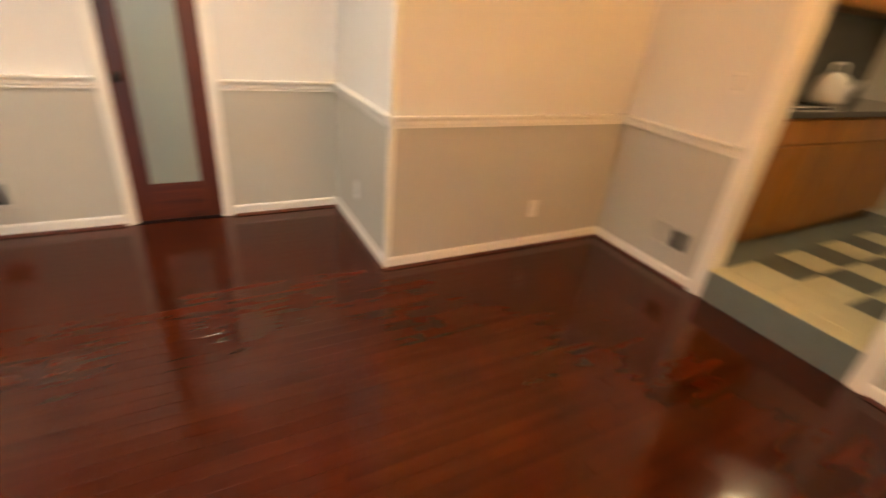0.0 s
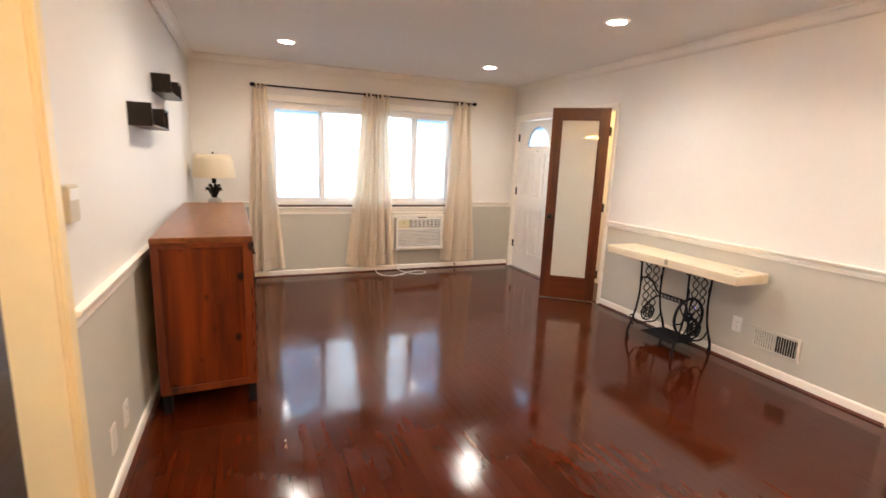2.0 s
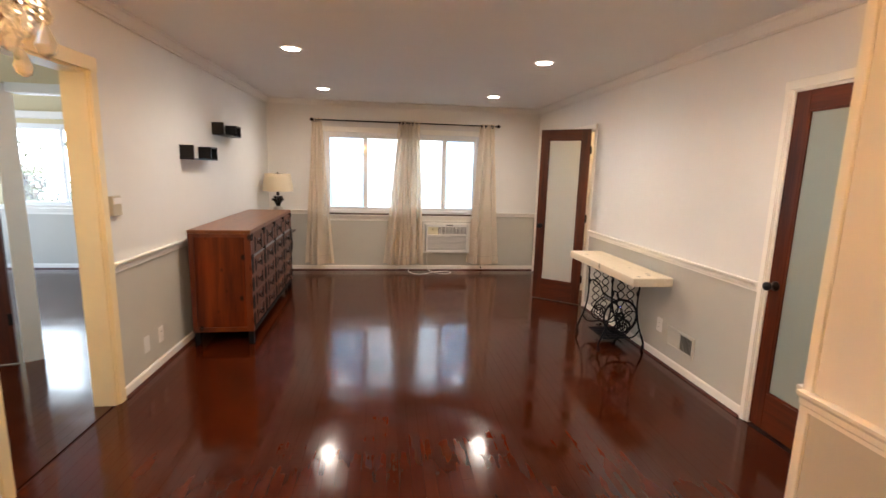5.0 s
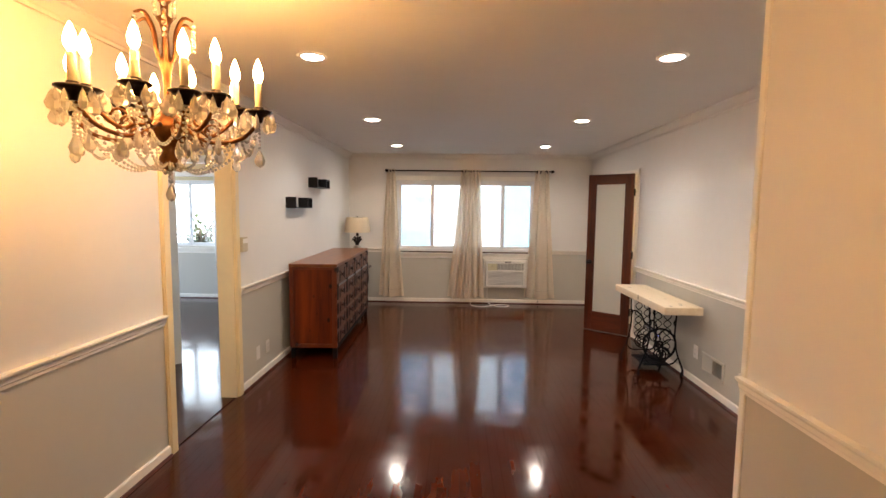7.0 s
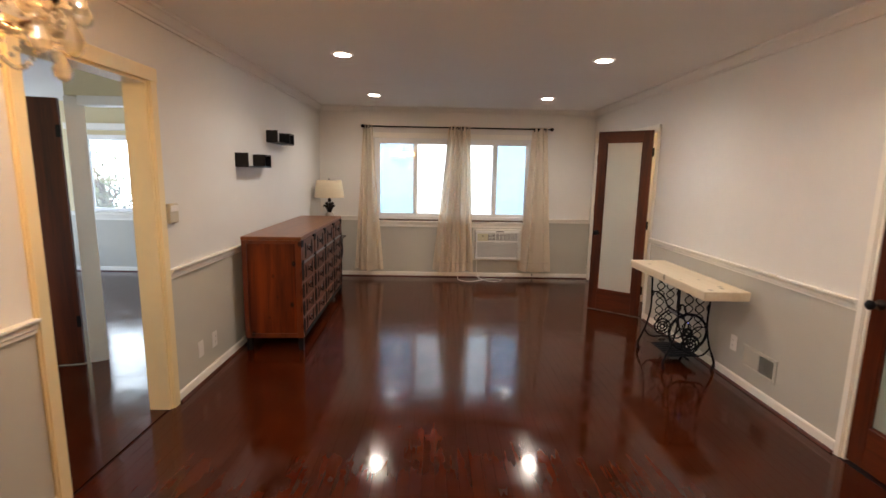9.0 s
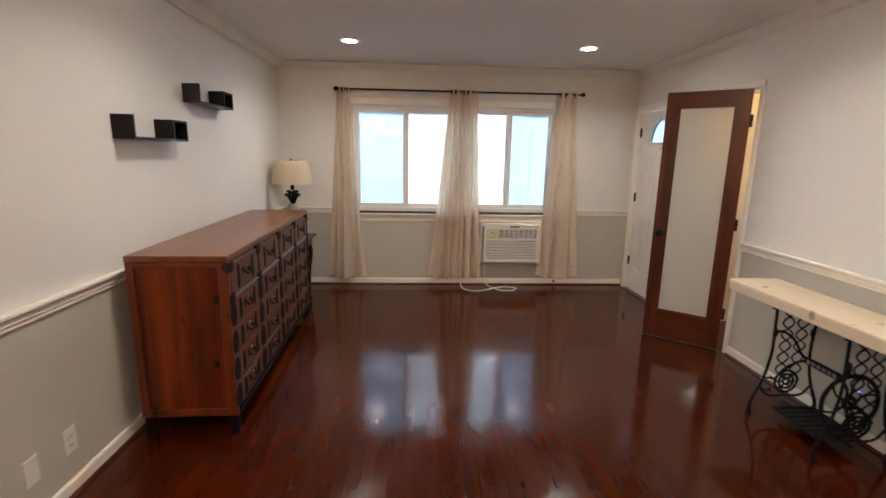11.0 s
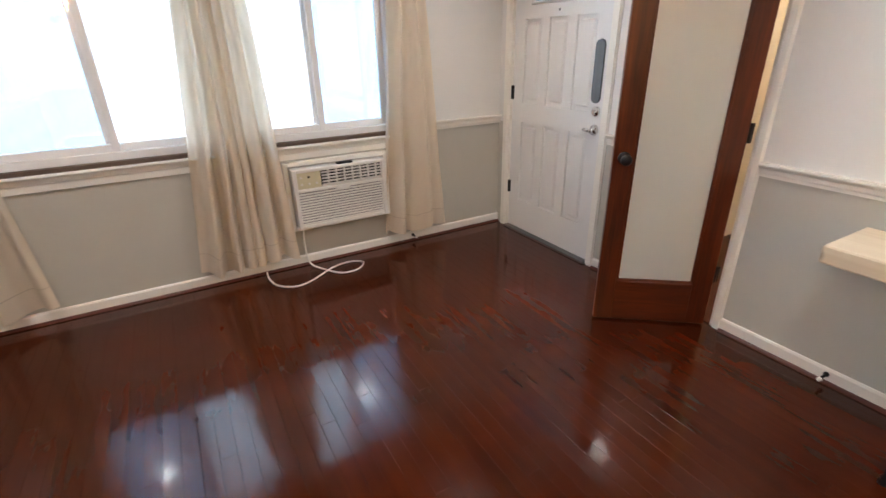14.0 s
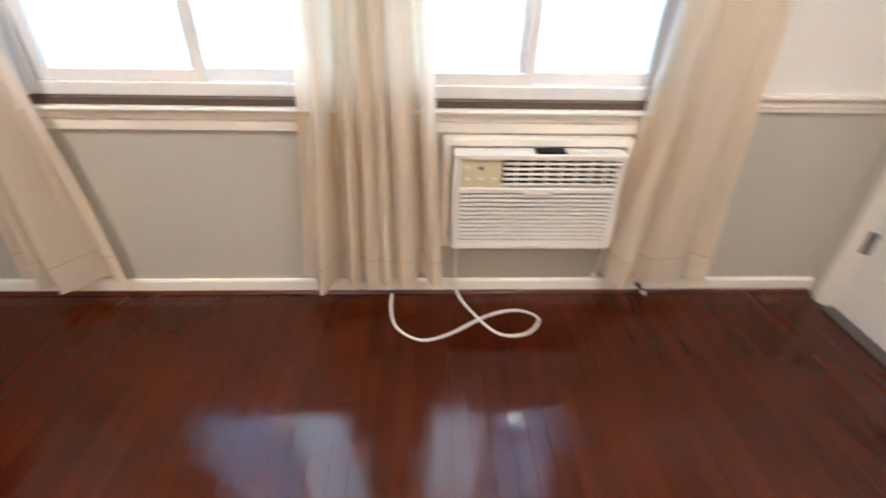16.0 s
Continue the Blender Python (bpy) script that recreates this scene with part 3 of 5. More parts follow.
def curtain(t0, t1, b0, b1, folds, seed, y=4.828, top=2.225, low=0.12, deep=0.058, mats=None, label="", name="curtain", grommets=True):
    """A pleated cloth panel that hangs from t0..t1 at the rod and spreads to b0..b1 at the hem."""
    rnd = random.Random(seed)
    c = thing(name, pose((t0 + t1) / 2, y, low), label, "curtain", "window curtains")
    bm = bmesh.new()
    nu, nv = folds * 14 + 1, 34
    ph = [rnd.uniform(-0.5, 0.5) for _ in range(8)]
    cx = (t0 + t1) / 2
    grid = []
    for j in range(nv):
        v = j / (nv - 1)
        row = []
        for i in range(nu):
            u = i / (nu - 1)
            # pleats even at the rod, drawn together and spread apart towards the hem
            loose = 0.25 + 0.75 * min(1.0, v * 1.6)
            w_ = u + loose * (0.075 * math.sin(2 * math.pi * u + ph[0] * 6) + 0.03 * math.sin(4 * math.pi * u + ph[1] * 6 + v))
            th = 2 * math.pi * folds * w_ + ph[3] + 0.6 * v * math.sin(2.2 * v + ph[4] * 5)
            uu = u + 0.25 / folds / 6.3 * math.cos(th) * v
            s = v ** 1.15
            x = (t0 + (t1 - t0) * uu) * (1 - s) + (b0 + (b1 - b0) * uu) * s
            amp = deep * (0.5 + 0.55 * v) * (0.75 + 0.45 * math.sin(2 * math.pi * u * 0.8 + ph[2] * 6) * loose)
            yy = amp * (math.sin(th) + 0.22 * math.sin(2 * th + ph[5] * 6)) + 0.008 * math.sin(7 * u + 9 * v + ph[5]) + 0.0025 * math.sin(31 * u + 23 * v + ph[6] * 9)
            z = top - low - v * (top - low) + 0.014 * math.sin(5 * u + ph[7] * 6) * v
            row.append(bm.verts.new((x - cx, min(yy, 0.055), z)))
        grid.append(row)
    seam = [tuple(q.co + Vector((0, -0.001, 0))) for q in grid[nv - 3]]
    for j in range(nv - 1):
        for i in range(nu - 1):
            bm.faces.new((grid[j][i], grid[j][i + 1], grid[j + 1][i + 1], grid[j + 1][i])).smooth = True
    part("cloth", bm, mats or M_CURTAIN, c)
    if grommets:
        hem = bmesh.new()
        tube(hem, seam, 0.0016, 5)
        part("hem_stitching", hem, M_SEAM, c, "stitched hem line")
    if grommets:
        for k in range(folds + 1):
            x = t0 - cx + (t1 - t0) * (k + 0.5) / (folds + 1)
            bm = bmesh.new()
            tube(bm, [(x + 0.002, 0.022 * math.cos(a), top - low - 0.03 + 0.022 * math.sin(a)) for a in (2 * math.pi * q / 14 for q in range(14))], 0.005, 6, True)
            part("grommet", bm, M_BRONZE, c, "dark bronze grommet ring")
    return c


curtain(-0.155, -0.02, -0.30, 0.13, 3, 3, low=0.11, label="beige linen curtain panel hanging beside the window")
curtain(1.07, 1.23, 0.86, 1.21, 3, 6, low=0.10, label="beige linen curtain panel gathered between the windows")
curtain(1.21, 1.385, 1.16, 1.475, 3, 8, low=0.10, label="beige linen curtain panel gathered between the windows")
curtain(2.28, 2.50, 2.13, 2.64, 3, 12, low=0.115, label="beige linen curtain panel beside the air conditioner")
curtain(-3.10, -2.84, -3.10, -2.78, 3, 21, y=4.89, top=2.1, low=0.55, mats=M_SHEER, label="short white curtain at the bedroom window", name="bedroom_curtain", grommets=False)
bm = bmesh.new()
box(bm, -4.4, -2.80, 4.82, 4.948, 2.08, 2.17, bevel=0.004)
tagged(new("curtain_valance", mesh_of("curtain_valance", bm, M_TRIM)), "white valance box above the bedroom window", "valance")

R = thing("curtain_rod", pose(1.2, 4.835, 2.205), "dark bronze curtain rod with ball finials on brackets", "curtain rod")
bm = bmesh.new()
rod(bm, (-1.34, 0, 0), (1.34, 0, 0), 0.0095, n=12)
part("bar", bm, M_BRONZE, R)
for s in (-1, 1):
    bm = bmesh.new()
    lathe(bm, [(0.0001, -0.03), (0.012, -0.026), (0.022, -0.012), (0.024, 0), (0.02, 0.014), (0.010, 0.022), (0.013, 0.03), (0.0001, 0.032)], 12)
    part("finial", bm, M_BRONZE, R, at=pose(s * 1.362, 0, 0, 0, -90 * s, 0))
for x in (-1.27, -0.05, 1.27):
    bm = bmesh.new()
    box(bm, x - 0.008, x + 0.008, 0.0, 0.058, -0.018, -0.008)
    box(bm, x - 0.012, x + 0.012, 0.058, 0.064, -0.05, 0.03, bevel=0.002)
    tube(bm, [(x, 0.013 * math.cos(a), 0.013 * math.sin(a)) for a in (math.pi * (1 + q / 6) for q in range(7))], 0.004)
    part("bracket", bm, M_BRONZE, R)

# ---------------------------------------------------------------- air conditioner
A = thing("air_conditioner", pose(1.83, YW, 0.28), "white through-wall air conditioner with louvred grille", "air conditioner")
bm = bmesh.new()
for b in ((-0.365, -0.335, -0.01, 0.465), (0.335, 0.365, -0.01, 0.465), (-0.335, 0.335, -0.01, 0.012), (-0.335, 0.335, 0.435, 0.465)):
    box(bm, b[0], b[1], -0.045, 0.0, b[2], b[3], bevel=0.003)
part("sleeve_trim", bm, M_TRIM, A)
bm = bmesh.new()
box(bm, -0.325, 0.325, -0.055, 0.145, 0.016, 0.426, bevel=0.006)
part("case", bm, M_PLASTIC, A)
bm = bmesh.new()
for b in ((-0.325, -0.298, 0.016, 0.426), (0.298, 0.325, 0.016, 0.426), (-0.298, 0.298, 0.016, 0.04), (-0.298, 0.298, 0.268, 0.292), (-0.298, 0.298, 0.402, 0.426)):
    box(bm, b[0], b[1], -0.105, -0.054, b[2], b[3], bevel=0.004)
box(bm, -0.05, 0.05, -0.112, -0.10, 0.266, 0.274, bevel=0.002)
front = part("front_frame", bm, M_PLASTIC, A)
bm = bmesh.new()
box(bm, -0.297, -0.14, -0.098, -0.056, 0.293, 0.401, bevel=0.003)
panel = part("control_panel", bm, M_PANEL, A, "cream control panel")
for i in range(5):
    bm = bmesh.new()
    x, z, r = -0.272 + (i % 3) * 0.05, 0.325 + (i // 3) * 0.045, 0.008
    lathe(bm, [(r, 0), (r, 0.004), (r * 0.7, 0.006)], 10)
    part("button", bm, M_IRON if i == 4 else M_PLASTIC, panel, at=pose(x, -0.098, z, 90))
# dark sheet behind the louvres, its colour giving the outlet's inner shade
bm = bmesh.new()
box(bm, -0.135, 0.297, -0.07, -0.056, 0.293, 0.401)
part("outlet_recess", bm, M_DARK, A)
for i in range(7):
    bm = bmesh.new()
    x = -0.085 + i * 0.057
    box(bm, x - 0.003, x + 0.003, -0.0945, -0.071, 0.293, 0.401)
    part("vane", bm, M_PLASTIC, A)
for i in range(5):
    bm = bmesh.new()
    z = 0.301 + i * 0.0208
    box(bm, -0.135, 0.297, -0.103, -0.095, z, z + 0.0095, bevel=0.001)
    part("louvre", bm, M_PLASTIC, A)
bm = bmesh.new()
box(bm, -0.297, 0.297, -0.072, -0.056, 0.041, 0.267)
part("filter", bm, mat("filter_grey", (0.10, 0.09, 0.11), 0.8), A)
for i in range(12):
    bm = bmesh.new()
    z = 0.0425 + i * 0.0188
    box(bm, -0.297, 0.297, -0.102, -0.090, z, z + 0.0118, bevel=0.0015)
    part("grille_slat", bm, M_PLASTIC, A)
bm = bmesh.new()
box(bm, -0.02, 0.09, -0.1, -0.06, 0.427, 0.437, bevel=0.003)
part("remote_holder", bm, M_IRON, A, "black remote lying on top")


def smooth(pts, n=6):
    """Catmull-Rom through points."""
    pts = [Vector(p) for p in pts]
    q = [pts[0]] + pts + [pts[-1]]
    out = []
    for i in range(1, len(q) - 2):
        for k in range(n):
            t = k / n
            a, b, c, d = q[i - 1], q[i], q[i + 1], q[i + 2]
            out.append(0.5 * (2 * b + (c - a) * t + (2 * a - 5 * b + 4 * c - d) * t * t + (3 * b - a - 3 * c + d) * t ** 3))
    return out + [pts[-1]]


bm = bmesh.new()
tube(bm, smooth([(1.535, 4.85, 0.285), (1.53, 4.855, 0.15), (1.545, 4.84, 0.03), (1.60, 4.74, 0.008), (1.70, 4.60, 0.008), (1.82, 4.60, 0.008), (1.885, 4.69, 0.008), (1.80, 4.745, 0.008), (1.66, 4.70, 0.014), (1.50, 4.60, 0.008), (1.38, 4.565, 0.008), (1.28, 4.64, 0.008), (1.25, 4.76, 0.008), (1.25, 4.85, 0.02)]), 0.006, 8)
tagged(new("power_cord", mesh_of("power_cord", bm, M_PLASTIC)), "looped white power cord lying on the floor", "cord")

# ---------------------------------------------------------------- doors


def knob(parent, x, y, z, mats, s=-1, r=0.027, rose=0.03):
    bm = bmesh.new()
    lathe(bm, [(rose, 0), (rose, 0.006), (rose * 0.5, 0.012), (0.010, 0.018), (0.010, 0.036), (r * 0.8, 0.042), (r, 0.054), (r * 0.95, 0.066), (r * 0.5, 0.075), (0.0001, 0.077)], 16)
    return part("door_knob", bm, mats, parent, at=pose(x, y, z, 90 if s < 0 else -90))


def glazed_door(name, m, w, frost, label, hinges=True, knob_at=None, h=2.03):
    """Hinged at local x = 0, runs along +x; local -y is the side that shows."""
    d = thing(name, m, label, "door")
    t, st, br, tr = 0.035, 0.095, 0.235, 0.115
    for nm, b, mt in (("stile", (0, st, 0, h), M_DOORWOOD), ("stile", (w - st, w, 0, h), M_DOORWOOD), ("bottom_rail", (st, w - st, 0, br), M_DOORRAIL), ("top_rail", (st, w - st, h - tr, h), M_DOORRAIL)):
        bm = bmesh.new()
        box(bm, b[0], b[1], -t / 2, t / 2, b[2], b[3], bevel=0.002)
        part(nm, bm, mt, d)
    bm = bmesh.new()
    for y0, y1 in ((-t / 2 + 0.003, -t / 2 + 0.012), (t / 2 - 0.012, t / 2 - 0.003)):
        for b in ((st, st + 0.012, br, h - tr), (w - st - 0.012, w - st, br, h - tr), (st, w - st, br, br + 0.012), (st, w - st, h - tr - 0.012, h - tr)):
            box(bm, b[0], b[1], y0, y1, b[2], b[3])
    part("glazing_bead", bm, M_DOORWOOD, d)
    bm = bmesh.new()
    box(bm, st - 0.003, w - st + 0.003, -0.004, 0.004, br - 0.003, h - tr + 0.003)
    part("pane", bm, frost, d, "frosted glass pane")
    kx, kz = knob_at or (w - 0.05, 0.90)
    knob(d, kx, -t / 2, kz, M_BLACK), knob(d, kx, t / 2, kz, M_BLACK, 1)
    if hinges:
        for z in (0.30, 1.02, 1.80):
            bm = bmesh.new()
            rod(bm, (-0.006, t / 2 - 0.002, z - 0.045), (-0.006, t / 2 - 0.002, z + 0.045), 0.007, n=8)
            box(bm, -0.020, -0.0005, t / 2 - 0.006, t / 2 - 0.002, z - 0.045, z + 0.045)
            part("hinge", bm, M_BLACK, d, "black iron hinge")
    return d


# open wooden door, hinged on the hall doorway's near jamb and swung into the room
ang = math.degrees(math.atan2(3.292 - 2.925, 2.752 - 3.212))
glazed_door("open_door", pose(3.188, 2.949, 0.012, 0, 0, ang), 0.578, M_FROST, "mahogany door with full frosted glass pane, standing open")
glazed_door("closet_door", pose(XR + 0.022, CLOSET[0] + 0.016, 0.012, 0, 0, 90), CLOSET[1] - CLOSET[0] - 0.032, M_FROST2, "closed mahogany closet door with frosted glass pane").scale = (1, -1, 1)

E_W = ENTRY[1] - ENTRY[0] - 0.036
D = thing("entry_door", pose(XR + 0.02, ENTRY[1] - 0.018, 0.015, 0, 0, -90), "white six-panel entry door with arched fanlight, closed", "door")
T = 0.04
h = 2.0
bm = bmesh.new()
fz, fr, cx = 1.665, 0.265, E_W / 2
st = 0.115
pw = (E_W - 2 * st - 2 * 0.075) / 3
cols = [st + i * (pw + 0.075) for i in range(3)]
rowz = ((0.24, 0.86), (1.0, 1.57))
xs = sorted({0, E_W, *cols, *[c + pw for c in cols]})
zs = [0, *rowz[0], *rowz[1], 1.64]
for z0, z1 in zip(zs, zs[1:]):
    for x0, x1 in zip(xs, xs[1:]):
        hole = any(abs(x0 - c) < 1e-6 for c in cols) and (z0, z1) in rowz
        if hole:
            box(bm, x0, x1, 0.017, T - 0.017, z0, z1)
            box(bm, x0 + 0.024, x1 - 0.024, 0.004, T - 0.003, z0 + 0.026, z1 - 0.026, bevel=0.013)
        else:
            box(bm, x0, x1, 0, T, z0, z1)
angs = [math.pi * i / 24 for i in range(25)]
inner = [(cx + fr * math.cos(a), fz + fr * math.sin(a)) for a in angs]
outer = []
for a in angs:
    c, s = math.cos(a), math.sin(a)
    k = min((E_W / 2) / abs(c) if abs(c) > 1e-6 else 9, (h - fz) / s if s > 1e-6 else 9)
    outer.append((cx + k * c, fz + k * s))
quads = [(inner[i], inner[i + 1], outer[i + 1], outer[i]) for i in range(24)]
for q in quads:
    f = [[bm.verts.new((x, y, z)) for x, z in q] for y in (0, T)]
    bm.faces.new(f[0]), bm.faces.new(f[1][::-1])
    bm.faces.new((f[0][0], f[0][1], f[1][1], f[1][0]))
    bm.faces.new((f[0][3], f[0][2], f[1][2], f[1][3]))
box(bm, 0, E_W, 0, T, 1.64, fz - 0.001)
box(bm, 0, 0.25, 0.0005, T - 0.0005, h - 0.12, h - 0.0005), box(bm, E_W - 0.25, E_W, 0.0005, T - 0.0005, h - 0.12, h - 0.0005)
part("panel", bm, M_WHITE, D)
bm = bmesh.new()
tube(bm, [(x, -0.002, z) for x, z in inner], 0.012, 8)
rod(bm, (cx - fr - 0.01, -0.002, fz), (cx + fr + 0.01, -0.002, fz), 0.012, n=8)
fan = part("fanlight_frame", bm, M_WHITE, D)
bm = bmesh.new()
vs = [bm.verts.new((x, T / 2, z)) for x, z in inner]
bm.faces.new(vs)
part("pane", bm, M_FAN, fan, "pale blue fanlight glass").visible_shadow = False
for z in (0.33, 1.07, 1.79):
    bm = bmesh.new()
    rod(bm, (-0.004, -0.006, z - 0.05), (-0.004, -0.006, z + 0.05), 0.009, n=8)
    box(bm, -0.02, 0.016, -0.003, 0.0, z - 0.05, z + 0.05)
    part("hinge", bm, M_BLACK, D, "black hinge")
kx = E_W - 0.062
bm = bmesh.new()
lathe(bm, [(0.034, 0), (0.034, 0.006), (0.015, 0.014), (0.012, 0.03)], 16)
rod(bm, (0, 0, 0.034), (-0.062, 0, 0.036), 0.012, 0.010, n=10)
lathe(bm, [(0.014, 0.028), (0.016, 0.038), (0.010, 0.046), (0.0001, 0.047)], 12)
part("door_handle", bm, M_CHROME, D, "polished lever handle", at=pose(kx, 0, 0.895, 90))
bm = bmesh.new()
lathe(bm, [(0.032, 0), (0.032, 0.008), (0.024, 0.016), (0.0001, 0.017)], 16)
box(bm, -0.005, 0.005, -0.016, 0.016, 0.016, 0.03, bevel=0.002)
part("deadbolt", bm, M_CHROME, D, "polished deadbolt", at=pose(kx, 0, 1.01, 90))
bm = bmesh.new()
n = 12
loop = [(0.036 * math.cos(math.pi * i / n), 0.15 + 0.036 * math.sin(math.pi * i / n)) for i in range(n + 1)] + [(-0.036 * math.cos(math.pi * i / n), -0.15 - 0.036 * math.sin(math.pi * i / n)) for i in range(n + 1)]
a = [bm.verts.new((x, 0, z)) for x, z in loop]
b = [bm.verts.new((x * 0.93, -0.012, z * 0.985)) for x, z in loop]
bm.faces.new(a), bm.faces.new(b[::-1])
for i in range(len(loop)):
    bm.faces.new((a[i], a[(i + 1) % len(loop)], b[(i + 1) % len(loop)], b[i]))
part("escutcheon", bm, M_GREY, D, "long dark grey rounded plate", at=pose(kx - 0.012, 0, 1.245))
bm = bmesh.new()
lathe(bm, [(0.008, 0), (0.007, 0.005), (0.0001, 0.006)], 10)
part("peephole", bm, M_GREY, D, at=pose(cx, 0, 1.61, 90))
bm = bmesh.new()
box(bm, XR - 0.03, XR + 0.12, ENTRY[0] + 0.016, ENTRY[1] - 0.016, -0.008, 0.013, bevel=0.004)
setting("threshold", bm, M_GREY, "dark grey metal door threshold", "threshold")

# doors seen through the west doorway
d = thing("brown_door", pose(-1.865, 1.53, 0.01, 0, 0, 196), "brown stained bedroom door standing open", "door")
bm = bmesh.new()
box(bm, 0.005, 0.72, -0.018, 0.018, 0, 2.03, bevel=0.003)
part("panel", bm, M_DOORWOOD, d)
knob(d, 0.66, 0.018, 0.92, M_BLACK, 1)
for z in (0.3, 1.75):
    bm = bmesh.new()
    box(bm, 0.0, 0.03, 0.018, 0.021, z, z + 0.09)
    part("hinge", bm, M_BLACK, d)
bm = bmesh.new()
box(bm, -0.06, 0.06, -0.03, 0.03, 0, 2.06, bevel=0.004)
box(bm, -0.045, 0.045, -0.034, -0.029, 0, 2.06)
jp = setting("bedroom_jamb", bm, M_TRIM, "white painted bedroom door jamb", "trim")
jp.matrix_basis = pose(-1.81, 1.60, 0, 0, 0, 38)

# ---------------------------------------------------------------- wall fittings


def plate(name, m, kind, label, category):
    """Local -y faces the room."""
    p = thing(name, m, label, category, "wall plates")
    bm = bmesh.new()
    w, hh = 0.037, 0.06
    if kind == "switch2":
        w = 0.058
    box(bm, -w, w, -0.006, 0.0, -hh, hh, bevel=0.0025)
    part("cover", bm, M_PLASTIC, p)
    if kind == "outlet":
        for z in (-0.021, 0.021):
            bm = bmesh.new()
            box(bm, -0.016, 0.016, -0.0085, -0.005, z - 0.014, z + 0.014, bevel=0.002)
            f = part("socket", bm, M_PLASTIC, p)
            bm = bmesh.new()
            for x in (-0.006, 0.006):
                box(bm, x - 0.001, x + 0.001, -0.0092, -0.0083, z - 0.004, z + 0.006)
            part("slot", bm, M_DARK, f)
    elif kind.startswith("switch"):
        for x in ((-0.022, 0.022) if kind == "switch2" else (0,)):
            # grey sheet painted for the shaded gap round each rocker
            bm = bmesh.new()
            box(bm, x - 0.0185, x + 0.0185, -0.0068, -0.005, -0.0355, 0.0355)
            part("rocker_frame", bm, M_STEEL, p)
            bm = bmesh.new()
            box(bm, x - 0.016, x + 0.016, -0.0095, -0.005, -0.033, 0.033, bevel=0.002)
            part("rocker", bm, M_PLASTIC, p)
    return p


plate("wall_outlet", pose(XL, 1.44, 0.25, 0, 0, 90), "outlet", "white wall outlet beside the dresser", "outlet")
plate("wall_outlet", pose(XL, 1.228, 0.25, 0, 0, 90), "blank", "white blank wall plate near the doorway", "wall plate")
plate("wall_outlet", pose(BUMP_X, -2.03, 0.285, 0, 0, -90), "outlet", "white wall outlet on the dining wall", "outlet")
plate("wall_outlet", pose(2.75, BUMP_Y, 0.30, 0, 0, 180), "outlet", "white wall outlet on the short return wall", "outlet")
plate("wall_outlet", pose(XR, 1.36, 0.30, 0, 0, -90), "outlet", "white wall outlet below the wooden table", "outlet")
plate("light_switch", pose(XR, 3.65, 1.29, 0, 0, -90), "switch2", "white double light switch beside the entry door", "switch")
plate("light_switch", pose(1.52, YB, 1.22, 0, 0, 180), "switch", "white light switch beside the kitchen doorway", "switch")
th = thing("thermostat", pose(XL, 0.965, 1.265, 0, 0, 90), "beige wall thermostat beside the doorway", "thermostat")
bm = bmesh.new()
box(bm, -0.05, 0.05, -0.03, 0, -0.062, 0.062, bevel=0.005)
part("case", bm, mat("beige_plastic", (0.52, 0.46, 0.34), 0.4, vary=0.03), th)
bm = bmesh.new()
box(bm, -0.042, 0.042, -0.034, -0.029, 0.012, 0.05, bevel=0.002)
part("cover", bm, M_PLASTIC, th)


def vent(m, w, hh, label):
    v = thing("wall_register", m, label, "vent", "wall registers")
    bm = bmesh.new()
    f = 0.024
    for b in ((-w, -w + f, -hh, hh), (w - f, w, -hh, hh), (-w + f, w - f, -hh, -hh + f), (-w + f, w - f, hh - f, hh)):
        box(bm, b[0], b[1], -0.012, 0, b[2], b[3], bevel=0.003)
    part("frame", bm, M_LOWER, v)
    # dark sheet behind the slats, painted as the duct's shade
    bm = bmesh.new()
    box(bm, -w + f, w - f, -0.002, 0.0, -hh + f, hh - f)
    part("shade_backing", bm, M_DARK, v)
    n = 18
    for i in range(n):
        x = -w + f + (2 * w - 2 * f) * (i + 0.5) / n
        bm = bmesh.new()
        box(bm, -0.0012, 0.0012, -0.0085, 0.0035, -hh + f, hh - f)
        part("slat", bm, M_LOWER, v, at=pose(x, -0.005, 0, 0, 0, -70 if i < n / 2 else 35))
    bm = bmesh.new()
    box(bm, -0.004, 0.004, -0.011, -0.002, -hh + f, hh - f)
    part("bar", bm, M_LOWER, v)
    return v


vent(pose(XR, 1.07, 0.255, 0, 0, -90), 0.175, 0.085, "grey painted metal wall register near the floor")
vent(pose(1.60, YB, 0.265, 0, 0, 180), 0.16, 0.085, "grey painted metal wall register beside the kitchen")
for x, y, rz in ((XR - 0.013, 2.375, -90), (2.385, YW - 0.013, 0)):
    s = thing("door_stop", pose(x, y, 0.045, 0, 0, rz), "small spring door stop with white tip on baseboard", "door stop", "door stops")
    bm = bmesh.new()
    lathe(bm, [(0.012, 0), (0.012, 0.008), (0.006, 0.012), (0.006, 0.06)], 10)
    part("spring", bm, M_BLACK, s, at=pose(0, 0, 0, 90))
    bm = bmesh.new()
    lathe(bm, [(0.009, 0.06), (0.010, 0.066), (0.008, 0.075), (0.0001, 0.076)], 10)
    part("tip", bm, M_PLASTIC, s, "white rubber tip", at=pose(0, 0, 0, 90))

